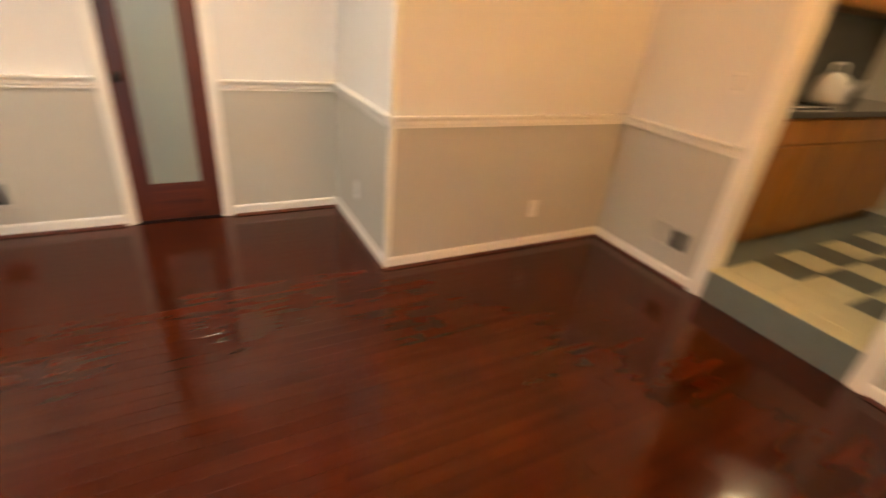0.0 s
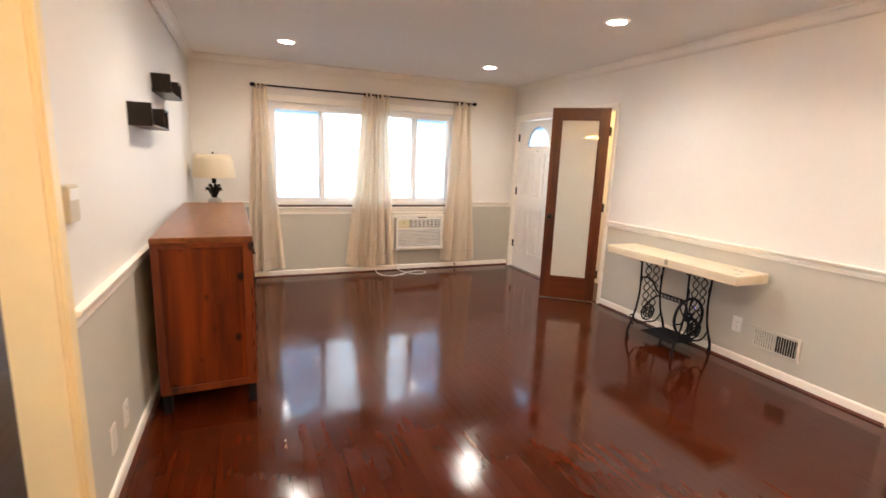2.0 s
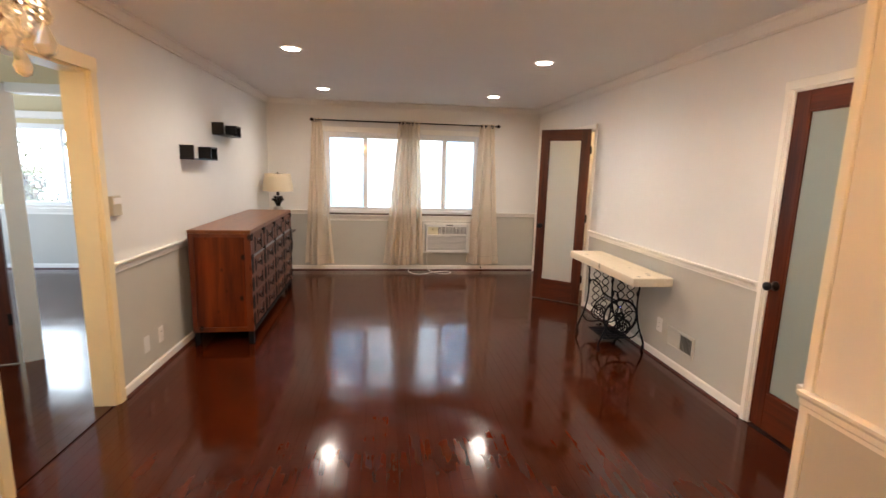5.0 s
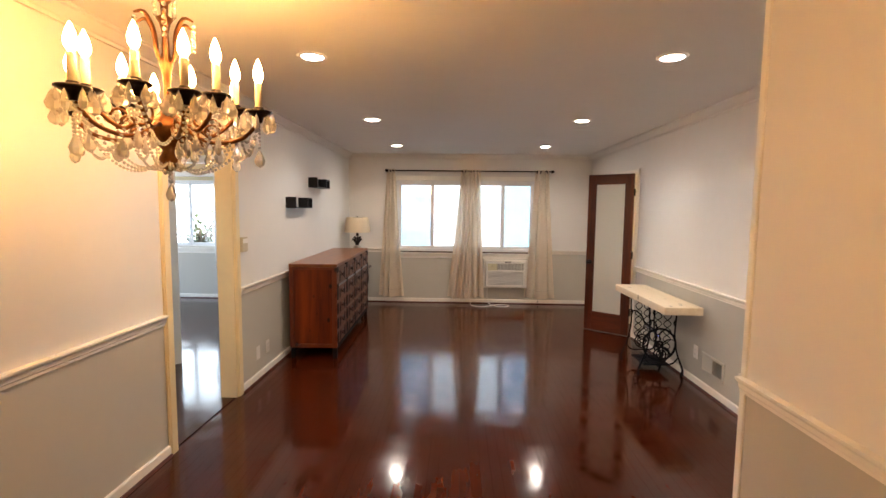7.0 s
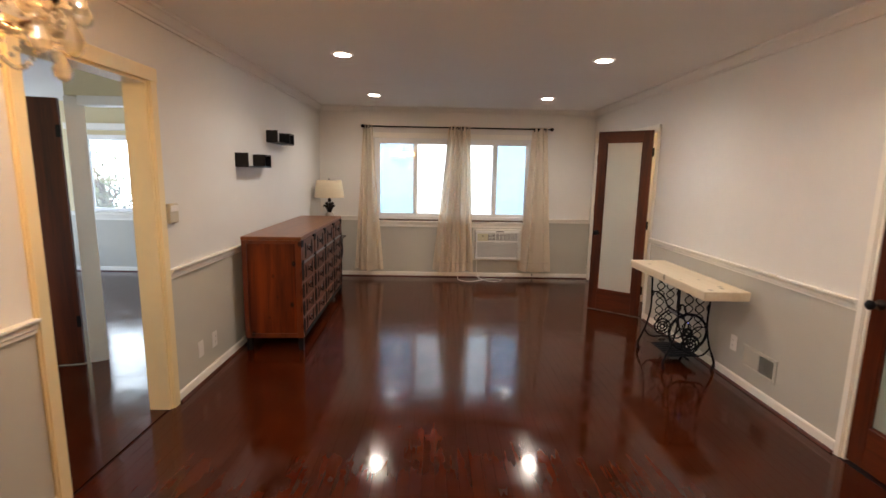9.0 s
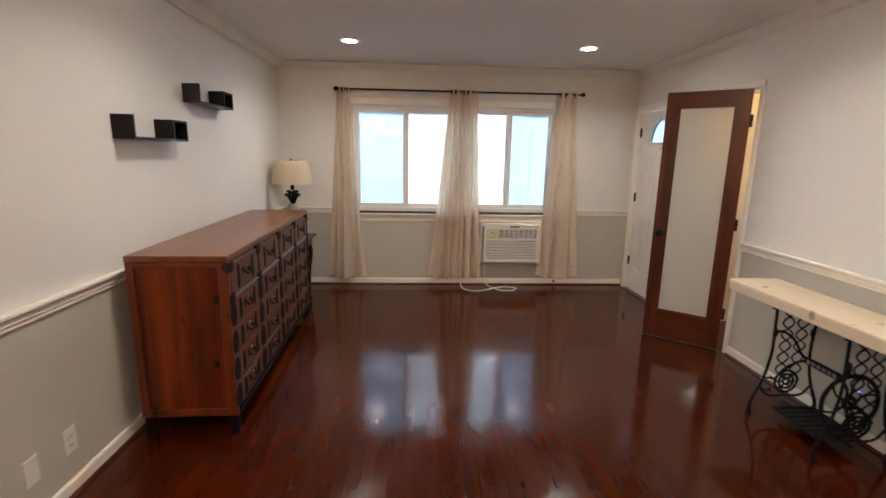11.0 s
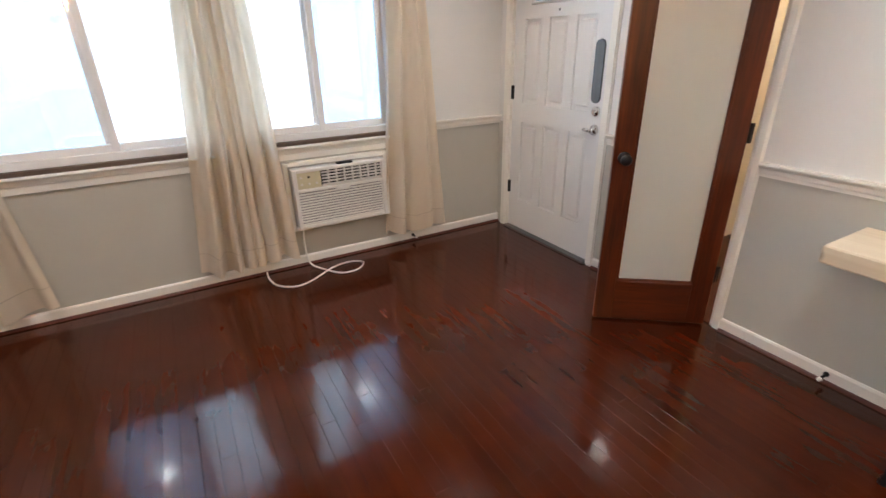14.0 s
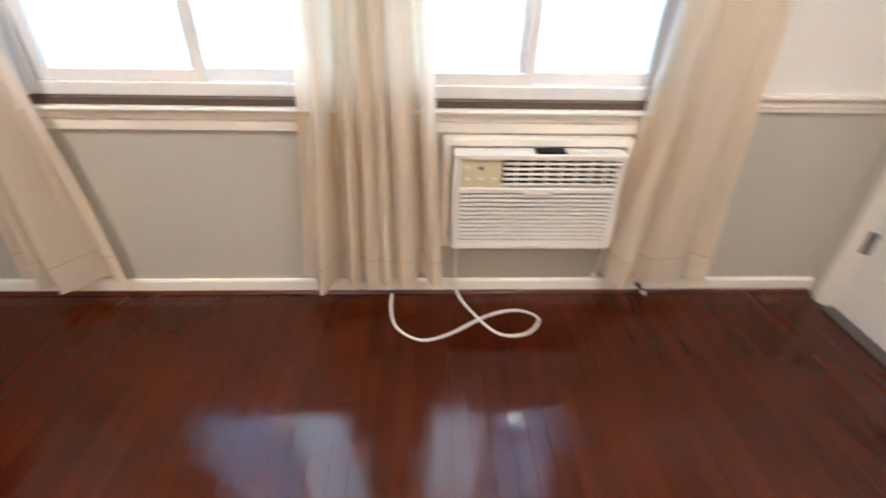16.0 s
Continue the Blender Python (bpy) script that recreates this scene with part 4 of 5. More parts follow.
# recessed ceiling lights
first = None
for y in (-0.045, 1.92, 3.86):
    for x in (0.13, 2.25):
        if first is None:
            first = thing("ceiling_light", pose(x, y, H), "round recessed ceiling downlight, lit", "ceiling light", "ceiling downlights")
            bm = bmesh.new()
            lathe(bm, [(0.064, 0.0), (0.066, -0.008), (0.082, -0.006), (0.088, 0.0)], 24)
            part("trim_ring", bm, M_WHITE, first)
            bm = bmesh.new()
            lathe(bm, [(0.0001, -0.0035), (0.064, -0.0035)], 16)
            part("lens", bm, M_LENS, first)
        else:
            copy_thing(first, pose(x, y, H))
        beam = new("downlight_beam", bpy.data.lights.new("downlight_beam", "SPOT"))
        beam.data.energy, beam.data.color = SPOT_WATTS, (1.0, 0.88, 0.75)
        beam.data.spot_size, beam.data.spot_blend, beam.data.shadow_soft_size = radians(160), 1.0, 0.08
        beam.location = (x, y, H - 0.09)

# ---------------------------------------------------------------- dresser
DL, DD, DH = 1.98, 0.50, 1.0
DR = thing("dresser", pose(-0.725, 1.83, 0, 0, 0, 1.7), "long reddish pine apothecary dresser with black iron fittings", "dresser")
bm = bmesh.new()
box(bm, 0, DD, 0, DL, 0.968, DH, bevel=0.004)
part("top", bm, M_PINETOP, DR, "worn honey-brown plank top")
for y0, y1 in ((0.004, 0.028), (DL - 0.028, DL - 0.004)):
    bm = bmesh.new()
    box(bm, 0.04, DD - 0.05, y0 + 0.010, y1 - 0.010, 0.15, 0.945)
    side = part("side_panel", bm, M_PINEPANEL, DR)
    for b in ((0.002, 0.042, 0.115, 0.967), (DD - 0.055, DD - 0.012, 0.115, 0.967)):
        bm = bmesh.new()
        box(bm, b[0], b[1], y0, y1, b[2], b[3], bevel=0.002)
        part("side_stile", bm, M_PINE, side)
    for b in ((0.115, 0.155), (0.94, 0.967)):
        bm = bmesh.new()
        box(bm, 0.042, DD - 0.055, y0 + 0.001, y1 - 0.001, b[0], b[1], bevel=0.002)
        part("side_rail", bm, M_PINE, side)
bm = bmesh.new()
box(bm, 0.002, 0.016, 0.03, DL - 0.03, 0.115, 0.966)
box(bm, 0.016, DD - 0.03, 0.03, DL - 0.03, 0.115, 0.135)
part("back", bm, M_PINE, DR)
bm = bmesh.new()
box(bm, DD - 0.03, DD - 0.016, 0.03, DL - 0.03, 0.136, 0.966)
part("face_frame", bm, M_DRAWER, DR)
for x in (0.03, DD - 0.03):
    for y in (0.035, DL - 0.035):
        bm = bmesh.new()
        box(bm, x - 0.022, x + 0.022, y - 0.022, y + 0.022, 0.0, 0.118, bevel=0.003)
        part("foot", bm, M_IRON, DR, "black iron foot")
bm = bmesh.new()
box(bm, DD - 0.025, DD - 0.005, 0.06, DL - 0.06, 0.095, 0.134, bevel=0.002)
part("skirt", bm, M_IRON, DR)
bm = bmesh.new()
box(bm, DD - 0.016, DD + 0.002, 0.03, DL - 0.03, 0.757, 0.771, bevel=0.002)
part("iron_strip", bm, M_STEEL, DR, "worn steel strip under the top drawers")
for y0, y1 in ((0.0, 0.032), (DL - 0.032, DL)):
    bm = bmesh.new()
    box(bm, DD - 0.0125, DD - 0.001, y0, y1, 0.116, 0.967, bevel=0.002)
    part("front_stile", bm, M_PINE, DR)
ncol = 4
cw = (DL - 0.06) / ncol
lowz = [0.14 + i * 0.154 for i in range(5)]


def bean(bm, cy, cz, w, hgt, bend, x0, x1, n=10):
    """A rounded upright tab, bent sideways."""
    left, right = [], []
    for i in range(n + 1):
        v = i / n
        ww = w / 2 * math.sin(math.pi * (0.1 + 0.8 * v)) ** 0.5
        yy = cy + bend * math.sin(math.pi * v)
        left.append((yy - ww, cz - hgt / 2 + hgt * v))
        right.append((yy + ww, cz - hgt / 2 + hgt * v))
    loop = left + right[::-1]
    a, b = [bm.verts.new((x0, y, z)) for y, z in loop], [bm.verts.new((x1, y, z)) for y, z in loop]
    bm.faces.new(a), bm.faces.new(b[::-1])
    for i in range(len(loop)):
        j = (i + 1) % len(loop)
        bm.faces.new((a[i], a[j], b[j], b[i]))


proto = {}
for kind_, hh in (("top", 0.168), ("low", 0.140)):
    bm = bmesh.new()
    box(bm, 0, 0.014, -cw / 2 + 0.016, cw / 2 - 0.016, -hh / 2, hh / 2, bevel=0.003)
    proto[kind_, "front"] = mesh_of("drawer", bm, M_DRAWER)
    for s in (-1, 1):
        bm = bmesh.new()
        bean(bm, s * cw * 0.25, 0, 0.038, hh * 0.76, -s * 0.008, 0.0134, 0.0175, 10)
        proto[kind_, "tab", s] = mesh_of("iron_tab", bm, M_IRON)
    bm = bmesh.new()
    for s in (-1, 1):
        bean(bm, s * 0.042, 0.010, 0.022, 0.045, 0, 0.0134, 0.0172, 6)
    tube(bm, [(0.022 + 0.012 * math.sin(math.pi * i / 10), 0.042 * math.cos(math.pi * i / 10), 0.012 - 0.028 * math.sin(math.pi * i / 10)) for i in range(11)], 0.0048, 6)
    proto[kind_, "pull"] = mesh_of("bail_pull", bm, M_IRON)
    bm = bmesh.new()
    lathe(bm, [(0.008, 0), (0.009, 0.006), (0.005, 0.011), (0.0001, 0.013)], 10)
    proto[kind_, "stud"] = mesh_of("stud", bm, M_STEEL)
    bm = bmesh.new()
    bean(bm, 0, 0, 0.078, hh * 0.84, 0, 0.0, 0.0185, 10)
    proto[kind_, "plate"] = mesh_of("divider_plate", bm, M_IRON)
for c in range(ncol):
    y = 0.03 + cw * (c + 0.5)
    for kind_, z in [("top", 0.862)] + [("low", lowz[r] + 0.077) for r in range(4)]:
        d = new("drawer", proto[kind_, "front"])
        d.parent, d.matrix_basis = DR, pose(DD - 0.017, y, z)
        for key, nm in ((("tab", -1), "iron_tab"), (("tab", 1), "iron_tab"), (("pull",), "bail_pull"), (("stud",), "stud")):
            o = new(nm, proto[(kind_, *key)])
            o.parent = d
            if nm == "stud":
                o.matrix_basis = pose(0.0175, 0, 0.03, 0, 90, 0)
# iron plates over the dividers beside every drawer
for c in range(ncol + 1):
    y = min(max(0.03 + cw * c, 0.041), DL - 0.041)
    for kind_, z in [("low", lowz[r] + 0.077) for r in range(4)]:
        o = new("divider_plate", proto[kind_, "plate"])
        o.parent, o.matrix_basis = DR, pose(DD - 0.0165, y, z)
    for z in (0.764, 0.935):
        bm = bmesh.new()
        box(bm, DD - 0.0165, DD + 0.003, y - 0.036, y + 0.036, z - 0.028, z + 0.028, bevel=0.004)
        part("edge_strap", bm, M_IRON, DR, "black iron strap")

# ---------------------------------------------------------------- wall shelves
for y0, z0 in ((1.985, 1.572), (2.745, 1.826)):
    s = thing("wall_shelf", pose(XL, y0, z0), "small black wall shelf with open cube end", "shelf", "black wall shelves")
    d, t, hh, L, bx = 0.112, 0.012, 0.12, 0.555, 0.165
    for nm, b in (("end_panel", (0, d, 0, t, t, hh)), ("plank", (0, d, 0, L, 0, t)), ("cube_side", (0, d, L - bx, L - bx + t, t, hh)), ("cube_side", (0, d, L - t, L, t, hh)), ("cube_top", (0, d, L - bx + t, L - t, hh - t, hh)), ("cube_back", (0, 0.006, L - bx + t, L - t, t, hh - t))):
        bm = bmesh.new()
        box(bm, *b, bevel=0.001)
        part(nm, bm, M_BLACK, s)

# ---------------------------------------------------------------- side table and lamp
ST = thing("side_table", pose(-0.575, 4.34, 0), "small dark wooden side table with curved legs", "side table")
bm = bmesh.new()
box(bm, -0.21, 0.21, -0.22, 0.22, 0.635, 0.66, bevel=0.006)
part("tabletop", bm, M_DARKWOOD, ST)
bm = bmesh.new()
box(bm, -0.17, 0.17, -0.18, 0.18, 0.555, 0.634, bevel=0.004)
part("apron", bm, M_DARKWOOD, ST)
for sx in (-1, 1):
    for sy in (-1, 1):
        bm = bmesh.new()
        tube(bm, smooth([(sx * 0.14, sy * 0.15, 0.58), (sx * 0.15, sy * 0.16, 0.46), (sx * 0.135, sy * 0.145, 0.25), (sx * 0.13, sy * 0.14, 0.10), (sx * 0.14, sy * 0.15, 0.022)], 4), [0.026] * 6 + [0.02] * 7 + [0.016] * 4, 8)
        part("leg", bm, M_DARKWOOD, ST)
LP = thing("table_lamp", pose(-0.565, 4.42, 0.66), "table lamp with stone body, iron leaves and cream shade", "lamp")
bm = bmesh.new()
box(bm, -0.075, 0.075, -0.075, 0.075, 0, 0.02, bevel=0.004)
lathe(bm, [(0.06, 0.02), (0.062, 0.05), (0.07, 0.16), (0.068, 0.27), (0.055, 0.32), (0.03, 0.335)], 4)
part("body", bm, M_STONE, LP)
bm = bmesh.new()
rod(bm, (0, 0, 0.32), (0, 0, 0.78), 0.006, n=8)
lathe(bm, [(0.02, 0.48), (0.022, 0.5), (0.018, 0.53), (0.01, 0.54)], 10)
part("stem", bm, M_BRONZE, LP)
for k in range(10):
    a = 2 * math.pi * k / 10
    reach = 0.072 if k % 2 else 0.052
    bm = bmesh.new()
    pts = [(0.012, 0.33), (0.03, 0.38), (reach * 0.8, 0.425), (reach, 0.43), (reach * 1.12, 0.405)] if k % 2 else [(0.01, 0.34), (0.02, 0.40), (reach * 0.75, 0.455), (reach, 0.465), (reach * 1.15, 0.45)]
    tube(bm, smooth([(r * math.cos(a), r * math.sin(a), z) for r, z in pts], 3), [0.006 + 0.009 * math.sin(math.pi * min(1, 0.15 + i / 13)) for i in range(13)], 5)
    part("leaf", bm, M_BRONZE, LP, "dark iron leaf")
bm = bmesh.new()
prof = [(0.205, 0.540), (0.201, 0.60), (0.182, 0.72), (0.170, 0.775)]
lathe(bm, prof + [(r - 0.003, z) for r, z in prof[::-1]] + [prof[0]], 10)
bmesh.ops.delete(bm, geom=[f for f in bm.faces if len(f.verts) > 4], context="FACES")
part("shade", bm, M_SHADE, LP, "cream panelled fabric shade")
bm = bmesh.new()
lathe(bm, [(0.004, 0.775), (0.009, 0.785), (0.006, 0.795), (0.0001, 0.80)], 8)
for k in range(3):
    a = 2 * math.pi * k / 3
    rod(bm, (0, 0, 0.775), (0.169 * math.cos(a), 0.169 * math.sin(a), 0.77), 0.002, n=5)
part("finial", bm, M_BRONZE, LP)

# ---------------------------------------------------------------- table on an old treadle base
TB = thing("treadle_table", pose(2.985, 1.775, 0), "raw pine slab table on black iron sewing-machine base", "table")
bm = bmesh.new()
box(bm, -0.165, 0.17, -0.63, 0.635, 0.682, 0.752, bevel=0.006)
part("tabletop", bm, M_RAWPINE, TB, "thick unfinished pine slab")
for yf, nm in ((0.235, "side_frame"), (-0.235, "side_frame")):
    bm = bmesh.new()
    for s in (-1, 1):
        tube(bm, smooth([(s * 0.13, yf, 0.68), (s * 0.125, yf, 0.55), (s * 0.12, yf, 0.40), (s * 0.145, yf, 0.24), (s * 0.185, yf, 0.13), (s * 0.21, yf, 0.06), (s * 0.205, yf, 0.012)], 4), [0.008] * 16 + [0.010] * 6 + [0.014] * 3, 8)
        tube(bm, smooth([(s * 0.16, yf, 0.18), (s * 0.12, yf, 0.13), (s * 0.07, yf, 0.115), (0, yf, 0.12)], 4), 0.007, 6)
        for off in (0.0, 1.0):
            pts = []
            for i in range(25):
                z = 0.66 - i * 0.0185
                pts.append((s * (0.045 + 0.036 * math.cos(2 * math.pi * (i / 8 + off / 2))), yf, z))
            tube(bm, pts, 0.0048, 5)
        tube(bm, [(s * 0.127 + s * -0.02 * math.sin(math.pi * i / 6), yf, 0.52 + 0.03 * math.cos(math.pi * i / 6)) for i in range(7)], 0.006, 5)
    box(bm, -0.15, 0.15, yf - 0.012, yf + 0.012, 0.668, 0.681)
    fr_ = part(nm, bm, M_IRON, TB, "lattice cast-iron side frame")
    bm = bmesh.new()
    for r in (0.07, 0.045, 0.02):
        tube(bm, [(r * math.cos(a), yf, 0.21 + r * math.sin(a)) for a in (2 * math.pi * q / 20 for q in range(20))], 0.007, 6, True)
    for k in range(6):
        a = math.pi * k / 3
        rod(bm, (0.02 * math.cos(a), yf, 0.21 + 0.02 * math.sin(a)), (0.07 * math.cos(a), yf, 0.21 + 0.07 * math.sin(a)), 0.005, n=6)
    part("medallion", bm, M_IRON, fr_)
    for s in (-1, 1):
        bm = bmesh.new()
        lathe(bm, [(0.016, 0), (0.018, 0.01), (0.012, 0.024)], 10, (s * 0.205, yf, 0))
        part("foot", bm, M_IRON, fr_)
bm = bmesh.new()
box(bm, -0.02, 0.0, -0.12, 0.12, 0.385, 0.425, bevel=0.004)
for s in (-1, 1):
    tube(bm, smooth([(-0.01, s * 0.11, 0.41), (-0.015, s * 0.15, 0.43), (-0.04, s * 0.18, 0.50), (-0.09, s * 0.215, 0.54), (-0.12, s * 0.232, 0.52)], 4), 0.0075, 6)
    tube(bm, smooth([(-0.01, s * 0.11, 0.40), (-0.015, s * 0.16, 0.37), (-0.05, s * 0.2, 0.31), (-0.06, s * 0.232, 0.25)], 4), 0.0075, 6)
br = part("cross_brace", bm, M_IRON, TB, "cast-iron brace with worn raised lettering")
for i in range(6):
    bm = bmesh.new()
    box(bm, -0.024, -0.0195, -0.095 + i * 0.034, -0.075 + i * 0.034, 0.395, 0.416)
    part("letter_bar", bm, M_STEEL, br)
bm = bmesh.new()
wy, wz = -0.165, 0.29
for r, w in ((0.155, 0.011), (0.03, 0.012)):
    tube(bm, [(r * math.cos(a) + 0.01, wy, wz + r * math.sin(a)) for a in (2 * math.pi * q / 36 for q in range(36))], w, 8, True)
for k in range(6):
    a = math.pi * k / 3 + 0.3
    tube(bm, smooth([(0.01 + 0.03 * math.cos(a), wy, wz + 0.03 * math.sin(a)), (0.01 + 0.09 * math.cos(a + 0.25), wy, wz + 0.09 * math.sin(a + 0.25)), (0.01 + 0.15 * math.cos(a), wy, wz + 0.15 * math.sin(a))], 4), 0.006, 6)
rod(bm, (0.01, wy - 0.07, wz), (0.01, wy + 0.05, wz), 0.011, n=8)
part("flywheel", bm, M_IRON, TB, "black spoked flywheel")
bm = bmesh.new()
box(bm, -0.13, 0.13, -0.155, 0.165, 0.075, 0.085, bevel=0.003)
td = part("treadle", bm, M_IRON, TB, "black ribbed foot treadle")
for i in range(7):
    bm = bmesh.new()
    box(bm, -0.12, 0.12, -0.14 + i * 0.045, -0.125 + i * 0.045, 0.084, 0.092, bevel=0.002)
    part("rib", bm, M_IRON, td)
bm = bmesh.new()
rod(bm, (0, -0.235, 0.08), (0, 0.235, 0.08), 0.008, n=8)
part("axle", bm, M_IRON, td)
bm = bmesh.new()
rod(bm, (0.05, -0.14, 0.085), (0.05, -0.15, 0.29), 0.006, n=6)
part("pitman_rod", bm, M_IRON, TB)
bm = bmesh.new()
lathe(bm, [(0.0001, -0.004), (0.004, 0), (0.0001, 0.004)], 8, (-0.04, -0.235 - 0.012, 0.40))
part("indicator", bm, M_LED, TB, "tiny blue light")

# ---------------------------------------------------------------- chandelier
CH = thing("chandelier", pose(0.0, -1.263, -0.142), "brass candle chandelier with crystal drops and bead swags", "chandelier")
CH.scale = (1.09, 1.09, 1.09)
HC = (H + 0.142) / 1.09
bm = bmesh.new()
lathe(bm, [(0.0001, 1.69), (0.02, 1.70), (0.032, 1.73), (0.02, 1.755), (0.03, 1.775), (0.062, 1.80), (0.068, 1.83), (0.04, 1.86), (0.012, 1.89), (0.010, 1.96), (0.014, 2.0), (0.022, 2.03), (0.012, 2.06), (0.009, 2.12), (0.016, 2.15), (0.026, 2.165), (0.010, 2.175), (0.012, 2.21), (0.036, 2.235), (0.038, 2.242), (0.010, 2.255), (0.0001, 2.30)], 14)
part("column", bm, M_GOLD, CH)
bm = bmesh.new()
for i in range(3):
    z = 2.32 + i * 0.023
    tube(bm, [((0.009 * math.cos(a) if i % 2 else 0), (0 if i % 2 else 0.009 * math.cos(a)), z + 0.016 * math.sin(a)) for a in (2 * math.pi * q / 10 for q in range(10))], 0.0028, 5, True)
part("chain", bm, M_GOLD, CH)
bm = bmesh.new()
lathe(bm, [(0.012, HC - 0.030), (0.03, HC - 0.024), (0.055, HC - 0.010), (0.06, HC)], 16)
part("ceiling_canopy", bm, M_GOLD, CH)
for k in range(6):
    a = 2 * math.pi * k / 6
    bm = bmesh.new()
    tube(bm, smooth([(r * math.cos(a), r * math.sin(a), z) for r, z in ((0.012, 2.02), (0.028, 2.06), (0.035, 2.12), (0.06, 2.165), (0.09, 2.155))], 4), [0.003 + 0.0045 * math.sin(i / 16 * math.pi) for i in range(17)], 6)
    part("crown_leaf", bm, M_GOLD, CH)


def drop_mesh(r, hgt, name):
    bm = bmesh.new()
    lathe(bm, [(0.0001, 0), (r * 0.45, -hgt * 0.2), (r, -hgt * 0.62), (r * 0.75, -hgt * 0.86), (0.0001, -hgt)], 7, squash=0.55)
    for f in bm.faces:
        f.smooth = False
    return mesh_of(name, bm, M_CRYSTAL)


pear, small = drop_mesh(0.0185, 0.060, "crystal_drop"), drop_mesh(0.010, 0.034, "crystal_drop_small")


def hang(me, x, y, z, turn):
    o = new("crystal_drop", me)
    o.parent, o.matrix_basis = CH, pose(x, y, z, 0, 0, turn)


def beads(pts, r, parent, name="bead_string"):
    bm = bmesh.new()
    for p in pts:
        bmesh.ops.create_icosphere(bm, subdivisions=1, radius=r, matrix=Matrix.Translation(p))
    return tagged(part(name, bm, M_CRYSTAL, parent), kind="stuff")


NA = 12
rnd = random.Random(4)
tips = []
for k in range(NA):
    a = 2 * math.pi * (k + 0.35) / NA
    outer_ = k % 2 == 0
    R_, zc = (0.275, 1.885) if outer_ else (0.205, 1.91)
    ca, sa = math.cos(a), math.sin(a)
    tips.append((R_ * ca, R_ * sa, zc))
    bm = bmesh.new()
    dip = 1.785 if outer_ else 1.815
    tube(bm, smooth([(r * ca, r * sa, z) for r, z in ((0.05, 1.83), (0.09, dip + 0.015), (0.15 if outer_ else 0.12, dip), (R_ - 0.05, dip + 0.02), (R_ - 0.005, dip + 0.07), (R_, zc))], 4), 0.0068, 7)
    tube(bm, [((0.13 + 0.022 * math.cos(q)) * ca, (0.13 + 0.022 * math.cos(q)) * sa, dip + 0.035 + 0.022 * math.sin(q)) for q in (0.5 * i for i in range(10))], 0.0045, 5)
    part("arm", bm, M_GOLD, CH, "scrolled brass arm")
    bm = bmesh.new()
    lathe(bm, [(0.010, -0.03), (0.014, -0.012), (0.03, -0.004), (0.044, 0.004), (0.042, 0.008), (0.016, 0.004), (0.015, 0.02), (0.012, 0.02)], 14, tips[-1])
    part("drip_cup", bm, M_BRONZE, CH, "dark bronze drip cup")
    bm = bmesh.new()
    lathe(bm, [(0.0115, 0.006), (0.0115, 0.092), (0.007, 0.097)], 10, tips[-1])
    part("candle", bm, M_CANDLE, CH, "cream candle sleeve")
    bm = bmesh.new()
    lathe(bm, [(0.007, 0.097), (0.015, 0.112), (0.0165, 0.128), (0.011, 0.15), (0.004, 0.168), (0.0001, 0.174)], 8, tips[-1])
    part("bulb", bm, M_BULB, CH, "glowing flame-shaped bulb")
    for q in range(9):
        b_ = 2 * math.pi * q / 9 + rnd.random() * 0.3
        hang(pear if q % 3 else small, tips[-1][0] + 0.043 * math.cos(b_), tips[-1][1] + 0.043 * math.sin(b_), zc + 0.002 - 0.008 * rnd.random(), math.degrees(b_))
    hang(pear, R_ * 0.55 * ca, R_ * 0.55 * sa, dip - 0.008, math.degrees(a))
for k in range(NA):
    p, q = Vector(tips[k]), Vector(tips[(k + 1) % NA])
    sag = 0.12 + 0.03 * rnd.random()
    beads([p.lerp(q, i / 22) + Vector((0, 0, -0.02 - sag * math.sin(math.pi * i / 22))) for i in range(23)], 0.0058, CH)
    c = Vector((0, 0, 1.735))
    beads([p.lerp(c, i / 26) + Vector((0, 0, -0.02 * (1 - i / 26) - 0.10 * math.sin(math.pi * i / 26))) for i in range(27)], 0.0055, CH)
    hang(pear, p.x, p.y, p.z - 0.115, 30 * k)
    beads([(p.x, p.y, p.z - 0.03 - 0.0115 * i) for i in range(8)], 0.0055, CH)
for k in range(6):
    a = 2 * math.pi * k / 6
    beads([(0.09 * math.cos(a), 0.09 * math.sin(a), 2.14 - 0.017 * i) for i in range(4)], 0.0075, CH, "bead_drop")
    beads([(0.03 * math.cos(a), 0.03 * math.sin(a), 2.22 - 0.02 * i) for i in range(3)], 0.008, CH, "bead_drop")
    hang(small, 0.034 * math.cos(a), 0.034 * math.sin(a), 1.725, 60 * k)
beads([(0, 0, 1.685 - 0.012 * i) for i in range(3)], 0.009, CH, "bead_drop")
hang(pear, 0, 0, 1.655, 0)

# ---------------------------------------------------------------- hall lamp
HLP = thing("hall_lamp", pose(4.1, 3.0, H), "round warm ceiling lamp in the hall", "ceiling light")
bm = bmesh.new()
lathe(bm, [(0.13, 0), (0.13, -0.03), (0.12, -0.035)], 16)
part("rim", bm, M_WHITE, HLP)
bm = bmesh.new()
lathe(bm, [(0.12, -0.03), (0.10, -0.06), (0.06, -0.08), (0.0001, -0.085)], 16)
part("glass_bowl", bm, M_HALLGLOW, HLP)

